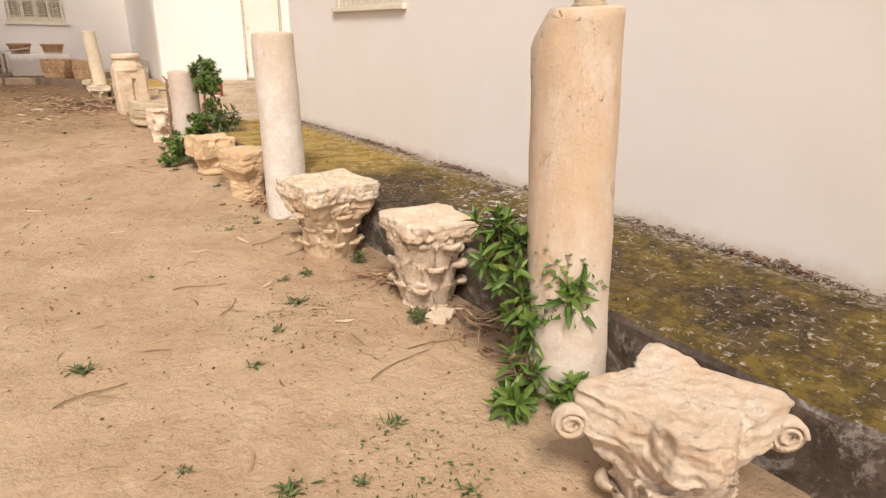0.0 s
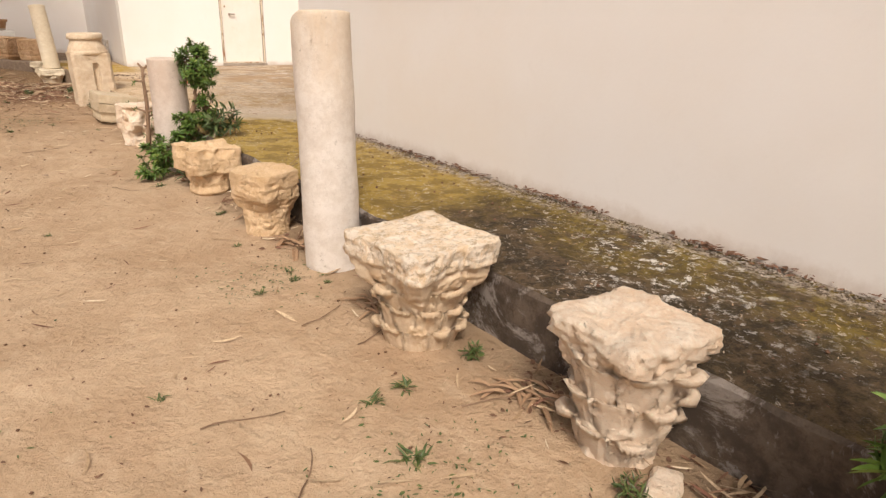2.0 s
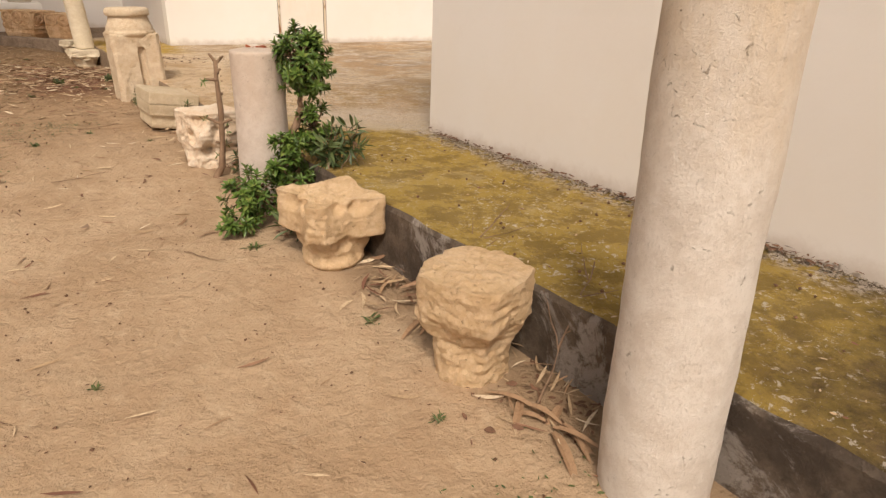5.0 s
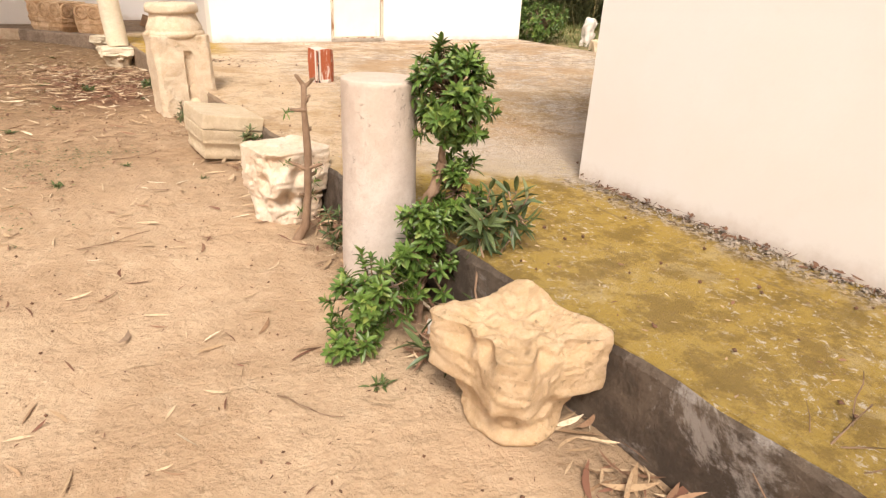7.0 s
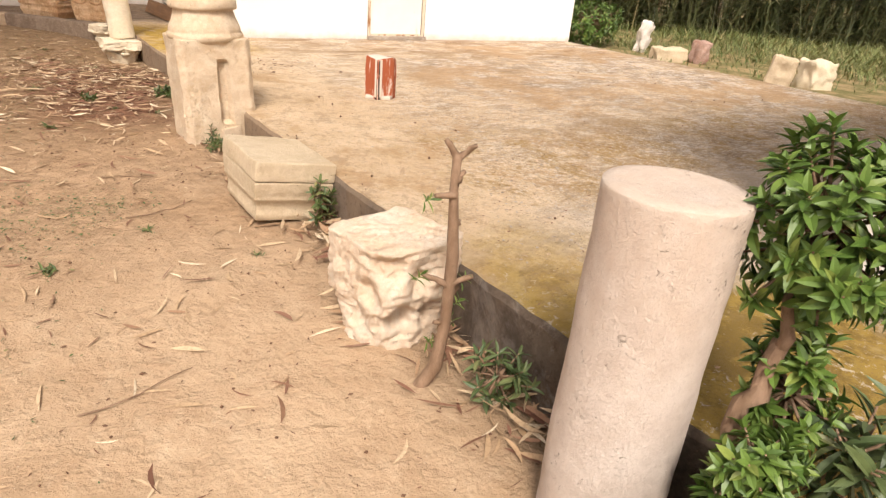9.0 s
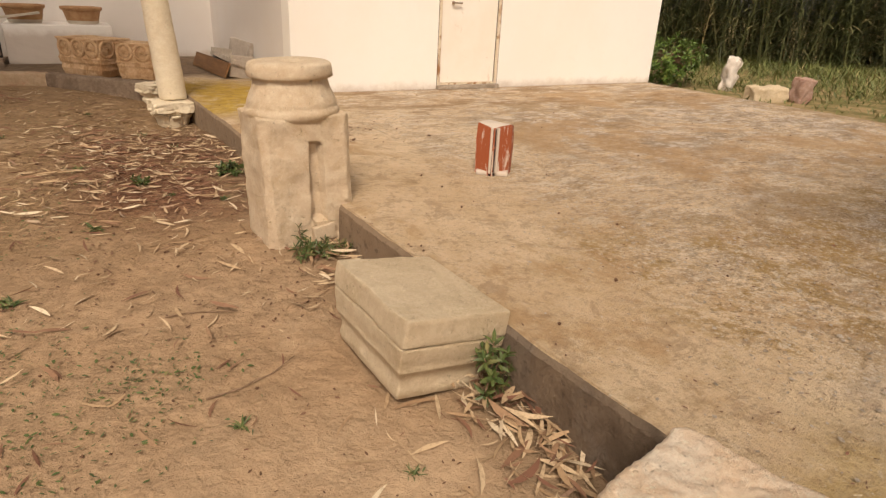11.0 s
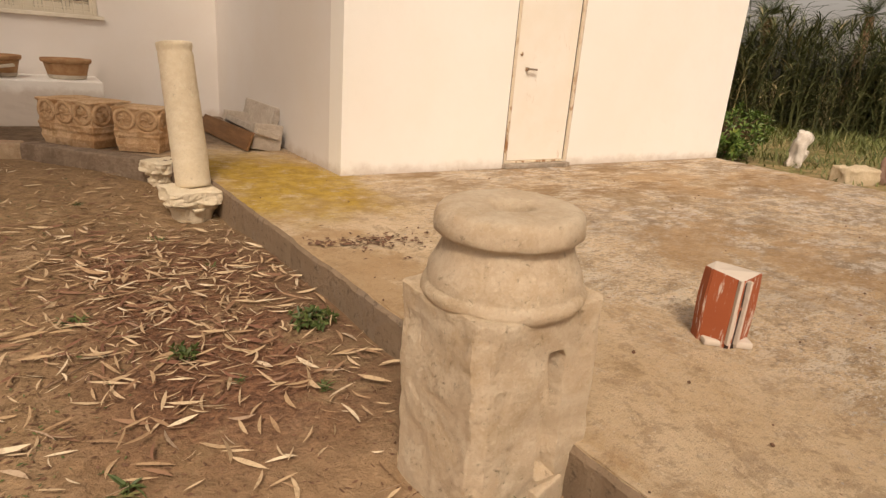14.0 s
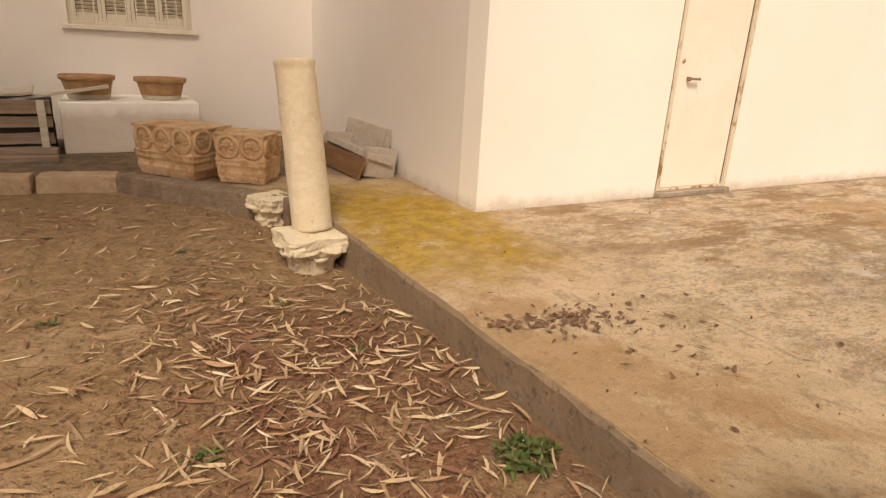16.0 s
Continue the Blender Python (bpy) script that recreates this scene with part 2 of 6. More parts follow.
    moss = m.math("MULTIPLY", m.math("MAXIMUM", m.ramp(xx, 2.25, 2.75), m.ramp(yy, 2.0, 0.9)), m.ramp(m.noise(1.8, 8, 0.74), 0.38, 0.52))
    crust = m.mix(m.math("MULTIPLY", moss, 0.85), crust, m.mix(m.ramp(m.noise(14, 7, 0.75), 0.42, 0.58), (0.085, 0.058, 0.012), (0.215, 0.150, 0.024)))
    c = m.mix(m.math("MULTIPLY", black, 0.94), c, crust)
    gate = m.math("MULTIPLY", m.ramp(m.noise(1.3, 6, 0.7), 0.42, 0.54, 0.25, 1.0), m.ramp(m.noise(5, 4, 0.6), 0.40, 0.50))
    flakes = m.math("MULTIPLY", m.ramp(m.noise(26, 6, 0.74, distort=0.6), 0.575, 0.60), gate)
    c = m.mix(m.math("MULTIPLY", lane, m.math("MULTIPLY", flakes, 0.75)), c, (0.60, 0.53, 0.44))
    # peeling lime, thickest in one patch
    py = m.math("ABSOLUTE", m.math("SUBTRACT", yy, 2.6))
    peel = m.math("MULTIPLY", m.math("MULTIPLY", m.ramp(py, 0.85, 0.2), m.ramp(xx, 2.0, 2.3)), m.ramp(m.noise(11, 8, 0.8), 0.55, 0.585))
    c = m.mix(m.math("MULTIPLY", peel, 0.9), c, (0.74, 0.70, 0.63))
    slant = m.math("ADD", x, m.math("MULTIPLY", m.math("SUBTRACT", y, 7.945), 0.0262))
    foot = m.math("MULTIPLY", m.math("MULTIPLY", lane, m.ramp(m.math("ADD", slant, m.math("MULTIPLY", wob2, 0.16)), 2.74, 2.90)), m.ramp(m.noise(13, 9, 0.8), 0.42, 0.54))
    c = m.mix(m.math("MULTIPLY", foot, 0.9), c, m.mix(m.ramp(m.noise(30, 6, 0.75), 0.44, 0.54), (0.09, 0.062, 0.045), (0.50, 0.42, 0.34)))
    # pale scoured band where the corridor meets the yard
    band = m.math("MULTIPLY", m.math("MULTIPLY", m.ramp(yy, 7.9, 8.3), m.ramp(yy, 9.4, 8.8)), m.ramp(xx, 2.0, 2.5))
    c = m.mix(m.math("MULTIPLY", band, 0.6), c, (0.54, 0.46, 0.37))
    # yellow moss by the block's corner
    dx = m.math("ABSOLUTE", m.math("SUBTRACT", xx, 1.95))
    dy = m.math("ABSOLUTE", m.math("SUBTRACT", yy, 15.9))
    spot = m.math("MULTIPLY", m.math("MULTIPLY", m.ramp(dx, 0.95, 0.40), m.ramp(dy, 1.6, 0.7)), m.ramp(m.noise(5, 9, 0.78), 0.32, 0.50))
    c = m.mix(m.math("MULTIPLY", spot, 0.9), c, m.mix(m.ramp(m.noise(9, 7, 0.75), 0.42, 0.58), (0.36, 0.22, 0.02), (0.50, 0.325, 0.035)))
    # platform goes dark brown towards its back
    back_brown = m.math("MULTIPLY", m.ramp(yy, 17.2, 18.0), 0.85)
    c = m.mix(back_brown, c, m.mix(m.ramp(m.noise(7, 8, 0.75), 0.42, 0.6), (0.09, 0.058, 0.038), (0.20, 0.135, 0.085)))
    c = m.mix(m.ramp(m.noise(60, 6, 0.75), 0.55, 0.68, 0, 0.45), c, (0.18, 0.12, 0.08))
    c = m.mix(m.ramp(m.noise(38, 4, 0.7), 0.67, 0.70, 0, 0.6), c, (0.66, 0.60, 0.52))
    # joint of the later strip along the kerb
    joint = m.math("ABSOLUTE", m.math("SUBTRACT", m.math("ADD", x, m.math("MULTIPLY", m.noise(3, 4, 0.6), 0.05)), 2.72))
    c = m.mix(m.math("MULTIPLY", m.ramp(joint, 0.014, 0.004), m.ramp(m.noise(2.1, 5, 0.7), 0.5, 0.62, 0, 0.4)), c, (0.14, 0.10, 0.07))
    m.colour(c)
    m.bump(m.noise(12, 9, 0.76), 0.028).bump(m.noise(90, 4, 0.7), 0.005)
    return m.m


def kerb_mat():
    m = Mat("kerb_concrete", 0.9, 0.2)
    x, y, z = m.xyz()
    c = m.mix(m.ramp(m.noise(4, 8, 0.72), 0.40, 0.60), (0.075, 0.057, 0.044), (0.15, 0.115, 0.085))
    c = m.mix(m.ramp(y, 8.5, 11.0, 0, 0.7), c, (0.35, 0.25, 0.162))
    grey = m.math("MULTIPLY", m.ramp(m.noise(2.2, 9, 0.76, distort=0.7), 0.50, 0.58), m.ramp(y, 9.0, 7.0, 0.15, 0.85))
    c = m.mix(grey, c, (0.34, 0.30, 0.265))
    c = m.mix(m.ramp(m.noise(20, 7, 0.76), 0.53, 0.64, 0, 0.55), c, (0.075, 0.055, 0.04))
    m.colour(c)
    return m.bump(m.noise(9, 8, 0.72), 0.03).bump(m.noise(60, 5, 0.7), 0.006).m


def plaster(name, base, warm):
    m = Mat(name, 0.85, 0.2)
    c = m.mix(m.ramp(m.noise(0.6, 5, 0.6), 0.35, 0.7), base, warm)
    c = m.mix(m.ramp(m.noise(6, 6, 0.7), 0.55, 0.8, 0, 0.25), c, tuple(k * 0.9 for k in warm))
    x, y, z = m.xyz()
    splash = m.math("MULTIPLY", m.ramp(m.math("ADD", z, m.math("MULTIPLY", m.noise(5, 5, 0.7), 0.22)), 0.62, 0.47), 0.55)
    c = m.mix(splash, c, (0.46, 0.36, 0.27))
    m.colour(c)
    return m.bump(m.noise(1.6, 3, 0.5), 0.012).bump(m.noise(30, 4, 0.6), 0.0012).m


def leaf_mat(name, a, b, c2):
    m = Mat(name, 0.45, 0.4)
    r = m.island()
    c = m.mix(m.ramp(r, 0.0, 0.7), a, b)
    c = m.mix(m.ramp(r, 0.85, 1.0), c, c2)
    c = m.mix(m.ramp(m.noise(30, 3, 0.6), 0.4, 0.7, 0, 0.3), c, tuple(k * 0.6 for k in a))
    m.colour(c)
    return m.m


def plain_grain(name, a, b, scale=8, rough=0.8, depth=0.004, stretch=None, metal=0.0):
    m = Mat(name, rough, 0.3)
    c = m.mix(m.ramp(m.noise(scale, 6, 0.65, stretch=stretch), 0.35, 0.65), a, b)
    c = m.mix(m.ramp(m.noise(scale * 7, 4, 0.7, stretch=stretch), 0.55, 0.8, 0, 0.5), c, tuple(k * 0.5 for k in a))
    m.colour(c)
    m.b.inputs["Metallic"].default_value = metal
    return m.bump(m.noise(scale * 5, 5, 0.7, stretch=stretch), depth).m


def rusty_paint():
    m = Mat("rusty_cream_paint", 0.6, 0.35)
    c = m.mix(m.ramp(m.noise(1.4, 5, 0.6), 0.3, 0.7), (0.88, 0.83, 0.75), (0.84, 0.77, 0.66))
    c = m.mix(m.ramp(m.noise(4.2, 8, 0.75, stretch=(1, 1, 0.45), distort=0.4), 0.60, 0.74, 0, 0.75), c, (0.50, 0.27, 0.11))
    c = m.mix(m.ramp(m.noise(17, 5, 0.7), 0.68, 0.78, 0, 0.7), c, (0.28, 0.12, 0.05))
    m.colour(c)
    return m.bump(m.noise(9, 4, 0.6), 0.004).m


def rust_edge():
    m = Mat("rusted_door_frame", 0.8, 0.2)
    c = m.mix(m.math("MULTIPLY", m.ramp(m.noise(11, 7, 0.75, stretch=(1, 1, 0.5)), 0.50, 0.62), m.ramp(m.xyz()[2], 1.9, 0.0, 0.35, 1.0)), (0.70, 0.60, 0.46), (0.30, 0.15, 0.06))
    m.colour(c)
    return m.bump(m.noise(30, 5, 0.7), 0.006).m


def litter_mat():
    m = Mat("dry_leaf", 0.75, 0.25)
    r = m.island()
    c = m.mix(m.ramp(r, 0.0, 0.55), (0.58, 0.44, 0.28), (0.42, 0.285, 0.16))
    c = m.mix(m.ramp(r, 0.42, 0.80), c, (0.20, 0.095, 0.06))
    c = m.mix(m.ramp(r, 0.88, 0.93), c, (0.68, 0.56, 0.39))
    m.colour(m.mix(m.ramp(m.noise(60, 3, 0.6), 0.45, 0.7, 0, 0.4), c, (0.16, 0.09, 0.05)))
    return m.m


SAND, SLAB, KERB = sand_mat(), slab_mat(), kerb_mat()
# one limewash, two tones: the door front's sunlight is put into the brighter
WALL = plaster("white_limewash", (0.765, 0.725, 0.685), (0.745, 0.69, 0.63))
BRIGHT_WASH = plaster("bright_limewash", (0.90, 0.87, 0.82), (0.88, 0.84, 0.77))
PINKISH = stone("pale_pink_limestone", (0.76, 0.60, 0.44), (0.82, 0.71, 0.57), (0.68, 0.455, 0.265), 0.5)
HONEY = stone("honey_limestone", (0.64, 0.455, 0.265), (0.72, 0.54, 0.345), (0.54, 0.345, 0.17), 0.45)
def lichened():
    m = Mat("lichen_mottled_limestone", 0.9, 0.2)
    c = m.mix(m.ramp(m.noise(9, 8, 0.72), 0.38, 0.62), (0.64, 0.48, 0.31), (0.74, 0.60, 0.43))
    x, y, z = m.xyz()
    up = m.ramp(z, 0.40, 0.50)
    c = m.mix(m.math("MULTIPLY", up, m.ramp(m.noise(16, 8, 0.78, distort=0.5), 0.44, 0.56, 0, 0.75)), c, (0.76, 0.68, 0.57))
    c = m.mix(m.math("MULTIPLY", up, m.ramp(m.noise(27, 9, 0.82), 0.51, 0.58, 0, 0.65)), c, (0.33, 0.245, 0.15))
    c = m.mix(m.ramp(m.noise(60, 5, 0.75), 0.57, 0.72, 0, 0.45), c, (0.36, 0.24, 0.13))
    m.colour(c)
    return m.bump(m.cells(17), 0.007, 0.5).bump(m.noise(24, 8, 0.72), 0.016).bump(m.noise(140, 3, 0.7), 0.002).m


GREYTOP = lichened()
ROSY = shaft_mat("dull_rosy_marble", (0.55, 0.465, 0.395), (0.62, 0.54, 0.47), (0.55, 0.40, 0.27), 0.5, 1.2, 0.4)
MARBLE = shaft_mat("greyish_white_marble", (0.63, 0.56, 0.485), (0.72, 0.66, 0.59), (0.60, 0.44, 0.25), 0.85, 1.6, 0.5)
STAINED = shaft_mat("ochre_stained_marble", (0.66, 0.56, 0.45), (0.74, 0.66, 0.56), (0.60, 0.41, 0.235), 0.25, 0.95, 0.7)
DULL = stone("dull_sandstone", (0.61, 0.49, 0.33), (0.69, 0.575, 0.405), (0.48, 0.36, 0.215), 0.45)
BEIGE = stone("pinkish_beige_limestone", (0.675, 0.53, 0.365), (0.755, 0.63, 0.465), (0.58, 0.415, 0.24), 0.45, 1.1)
IVORY = stone("ivory_limestone", (0.74, 0.63, 0.45), (0.80, 0.70, 0.53), (0.60, 0.47, 0.30), 0.35, 0.6)
RELIEF = stone("carved_sandstone", (0.66, 0.44, 0.25), (0.75, 0.55, 0.35), (0.42, 0.22, 0.09), 0.75)
EARTHY = stone("dark_earthy_stone", (0.25, 0.185, 0.13), (0.34, 0.255, 0.185), (0.16, 0.11, 0.075), 0.6)
EDGE = stone("brown_edging_stone", (0.47, 0.345, 0.22), (0.57, 0.43, 0.29), (0.42, 0.19, 0.11), 0.5)
CONCRETE = stone("grey_cast_concrete", (0.50, 0.43, 0.35), (0.60, 0.53, 0.45), (0.36, 0.29, 0.22), 0.5)
RUBBLE = stone("grey_rubble", (0.40, 0.33, 0.26), (0.52, 0.45, 0.37), (0.20, 0.15, 0.10), 0.6)
REDDISH = stone("reddish_stone", (0.40, 0.26, 0.20), (0.50, 0.36, 0.30), (0.30, 0.13, 0.09), 0.6)
LEAF = leaf_mat("glossy_leaf", (0.068, 0.122, 0.020), (0.120, 0.19, 0.032), (0.22, 0.27, 0.058))
GUM = leaf_mat("grey_green_leaf", (0.055, 0.085, 0.028), (0.095, 0.125, 0.042), (0.17, 0.18, 0.07))
GRASS = leaf_mat("weed_leaf", (0.055, 0.085, 0.022), (0.10, 0.125, 0.035), (0.22, 0.19, 0.075))
HAY = leaf_mat("meadow_grass", (0.09, 0.125, 0.03), (0.19, 0.205, 0.062), (0.42, 0.34, 0.16))
REED = leaf_mat("reed_leaf", (0.05, 0.066, 0.022), (0.11, 0.118, 0.042), (0.36, 0.29, 0.14))
BARK = plain_grain("bark", (0.20, 0.125, 0.075), (0.30, 0.20, 0.13), 14, 0.9, 0.008, (1, 1, 0.3))
DRY = litter_mat()
DARKLEAF = plain_grain("dark_leaf_bits", (0.11, 0.06, 0.035), (0.19, 0.10, 0.06), 20, 0.85, 0.001)
TERRA = plain_grain("terracotta", (0.32, 0.17, 0.08), (0.42, 0.255, 0.13), 7, 0.85, 0.004)
OLDWOOD = plain_grain("weathered_wood", (0.20, 0.145, 0.10), (0.32, 0.24, 0.17), 5, 0.9, 0.006, (0.3, 3, 3))
PALEWOOD = plain_grain("pale_painted_wood", (0.60, 0.55, 0.46), (0.48, 0.41, 0.32), 5, 0.8, 0.004, (0.3, 3, 3))
BROWNWOOD = plain_grain("brown_board", (0.17, 0.085, 0.035), (0.25, 0.13, 0.055), 5, 0.6, 0.003, (0.4, 3, 3))
SHUTTER = plain_grain("cream_paint", (0.66, 0.60, 0.48), (0.72, 0.66, 0.55), 4, 0.6, 0.002)
DARK = plain_grain("dark_void", (0.03, 0.025, 0.02), (0.05, 0.04, 0.03), 4, 0.9, 0.002)
METAL = plain_grain("worn_metal", (0.45, 0.40, 0.33), (0.30, 0.18, 0.10), 20, 0.5, 0.002, None, 0.7)
RUST, DOORPAINT = rust_edge(), rusty_paint()


# ---- mesh helpers ----
def mesh_of(name, verts, faces, mat, smooth=False):
    me = bpy.data.meshes.new(name)
    me.from_pydata([tuple(map(float, v)) for v in verts], [], faces)
    for k in mat if isinstance(mat, (list, tuple)) else (mat,):
        me.materials.append(k)
    if smooth:
        me.polygons.foreach_set("use_smooth", [True] * len(me.polygons))
    me.update()
    return me


def from_bm(name, bm, mat, smooth=False):
    me = bpy.data.meshes.new(name)
    bm.normal_update()
    bm.to_mesh(me)
    bm.free()
    for k in mat if isinstance(mat, (list, tuple)) else (mat,):
        me.materials.append(k)
    if smooth:
        me.polygons.foreach_set("use_smooth", [True] * len(me.polygons))
    return me


def thing(name, me, m=None, label="", category="", group="", kind="", parent=None):
    ob = new(name, me)
    if m is not None:
        ob.matrix_basis = m
    if parent is not None:
        ob.parent = parent
    return tagged(ob, label, category, group, kind)


def part(name, bm, material, parent, label="", m=None, smooth=False):
    me = bm if isinstance(bm, bpy.types.Mesh) else from_bm(name, bm, material, smooth)
    ob = new(name, me)
    ob.parent = parent
    if m is not None:
        ob.matrix_basis = m
    return tagged(ob, label)


def empty(name, m, label, category, group=""):
    ob = new(name)
    ob.matrix_basis = m
    return tagged(ob, label, category, group)


def box(bm, x0, x1, y0, y1, z0, z1, m=None, bevel=0.0):
    mm = Matrix.Translation(((x0 + x1) / 2, (y0 + y1) / 2, (z0 + z1) / 2)) @ Matrix.Diagonal((x1 - x0, y1 - y0, z1 - z0, 1))
    got = bmesh.ops.create_cube(bm, size=1.0, matrix=(m @ mm) if m is not None else mm)
    if bevel:
        edges = {e for v in got["verts"] for e in v.link_edges}
        bmesh.ops.bevel(bm, geom=list(edges), offset=bevel, segments=2, affect="EDGES", profile=0.6)
    return bm


def rough_box(bm, sx, sy, h, cuts=10, amount=0.01, seed=0, bevel=0.012, shape=None):
    """A worn block on z = 0, centred on x and y."""
    b2 = bmesh.new()
    box(b2, -sx / 2, sx / 2, -sy / 2, sy / 2, 0, h, bevel=bevel)
    bmesh.ops.subdivide_edges(b2, edges=[e for e in b2.edges if e.calc_length() > 0.08], cuts=cuts, use_grid_fill=True)
    for v in b2.verts:
        if shape:
            v.co = shape(v.co)
        p = v.co + Vector((seed * 3.7, seed * 1.3, seed))
        v.co += noise.noise_vector(p * 7) * amount + noise.noise_vector(p * 23) * amount * 0.45
    me = bpy.data.meshes.new("tmp")
    b2.to_mesh(me)
    b2.free()
    bm.from_mesh(me)
    bpy.data.meshes.remove(me)
    return bm


def lathe(profile, around=48, wob=0.0, seed=0.0, chip=None, fine=0.0):
    """Verts and faces of a turned body; profile: (radius, z) from the bottom up. Closed at both ends."""
    verts, faces = [], []
    for j, (r, z) in enumerate(profile):
        for i in range(around):
            a = 2 * math.pi * i / around
            p = Vector((math.cos(a) * r, math.sin(a) * r, z))
            if wob or fine:
                q = p + Vector((seed * 5.1, seed * 2.3, seed * 1.7))
                k = 1 + (wob * noise.noise(q * 3.5) + fine * noise.noise(q * 17)) / max(r, 0.05)
                p = Vector((p.x * k, p.y * k, z + (0.5 * wob * noise.noise(q * 6) if 0 < j else 0)))
            if chip:
                p = chip(p)
            verts.append(p)
    n = len(profile)
    for j in range(n - 1):
        for i in range(around):
            k = (i + 1) % around
            faces.append((j * around + i, j * around + k, (j + 1) * around + k, (j + 1) * around + i))
    faces.append(tuple(reversed(range(around))))
    faces.append(tuple((n - 1) * around + i for i in range(around)))
    return verts, faces


def smooth01(a, b, x):
    t = min(1.0, max(0.0, (x - a) / (b - a)))
    return t * t * (3 - 2 * t)


def table(x, rows):
    for (a, u), (b, v) in zip(rows, rows[1:]):
        if x <= b:
            return u + (v - u) * smooth01(a, b, max(a, x))
    return rows[-1][1]


def ground_z(x, y):
    z = table(y, [(-4, 0.03), (4, 0.03), (7.5, -0.01), (9, 0.05), (10.1, 0.118), (12, 0.145), (14, 0.165), (15.8, 0.13), (17.6, 0.25), (18.2, 0.27)])
    z = z + (0.26 - z) * smooth01(5.0, 9.0, x)
    if -12 < x < 12 and -12 < y < 24:
        z += 0.016 * noise.noise(Vector((x * 1.1, y * 1.1, 3))) + 0.007 * noise.noise(Vector((x * 4.3, y * 4.3, 7)))
        z -= 0.07 * math.exp(-((x - 1.15) ** 2 + (y - 15.6) ** 2) / 0.25)
    return z


def kerb_x(y):
    return 1.945 - 0.0325 * y


TOP = 0.38  # height of the concrete

# ---- ground: one sheet to the horizon ----
def spaced(stops):
    out = []
    for a, b, step in stops:
        n = max(1, round((b - a) / step))
        out += [a + (b - a) * i / n for i in range(n)]
    return out + [stops[-1][1]]


gx = spaced([(-700, -60, 160), (-60, -8, 8), (-8, -3, 0.5), (-3, 2.0, 0.07), (2.0, 9, 0.7), (9, 20, 0.4), (20, 60, 8), (60, 700, 160)])
gy = spaced([(-700, -60, 160), (-60, -6, 6), (-6, -1, 0.4), (-1, 18.4, 0.07), (18.4, 26, 0.6), (26, 60, 6), (60, 700, 160)])
gv = [(x, y, ground_z(x, y)) for y in gy for x in gx]
gf = [(j * len(gx) + i, j * len(gx) + i + 1, (j + 1) * len(gx) + i + 1, (j + 1) * len(gx) + i) for j in range(len(gy) - 1) for i in range(len(gx) - 1)]
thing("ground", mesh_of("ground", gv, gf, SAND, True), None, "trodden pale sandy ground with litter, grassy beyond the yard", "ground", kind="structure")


# ---- concrete platform with its kerb face ----
def platform():
    rng = random.Random(4)
    edge = [(kerb_x(y) + 0.014 * noise.noise(Vector((y * 2.2, 0, 1))) + 0.010 * noise.noise(Vector((y * 9, 0, 2))), y) for y in np.arange(-9, 16.5, 0.07)]
    edge += [(1.30, 16.75), (1.02, 17.15), (0.62, 17.5), (0.2, 18.05), (-0.4, 18.2), (-1.2, 18.3), (-3, 18.4), (-8.5, 18.5)]
    far = [(-8.5, 20.9), (2.9, 20.9), (8.92, 20.9), (8.92, 16.5), (8.92, 12), (8.95, 7), (8.95, -9)]
    ring = edge + far
    bm = bmesh.new()
    top = [bm.verts.new((x, y, TOP + (0.012 * noise.noise(Vector((x * 5, y * 5, 0))) - 0.006 if i < len(edge) else 0))) for i, (x, y) in enumerate(ring)]
    lip = [bm.verts.new((x - (0.016 + 0.008 * noise.noise(Vector((0, y * 7, 4))) if i < len(edge) else 0), y, TOP - 0.03 - 0.012 * noise.noise(Vector((1, y * 6, 4))))) for i, (x, y) in enumerate(ring)]
    low = [bm.verts.new((x - (0.012 if i < len(edge) else 0), y, -0.25)) for i, (x, y) in enumerate(ring)]
    f = bm.faces.new(list(reversed(top)))
    for a, b in ((top, lip), (lip, low)):
        for i in range(len(ring)):
            k = (i + 1) % len(ring)
            q = bm.faces.new((a[i], a[k], b[k], b[i]))
            q.material_index = 1
    bm.normal_update()
    if f.normal.z < 0:
        bmesh.ops.reverse_faces(bm, faces=bm.faces[:])
    return from_bm("concrete_platform", bm, [SLAB, KERB])


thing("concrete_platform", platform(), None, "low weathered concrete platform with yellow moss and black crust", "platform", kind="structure")


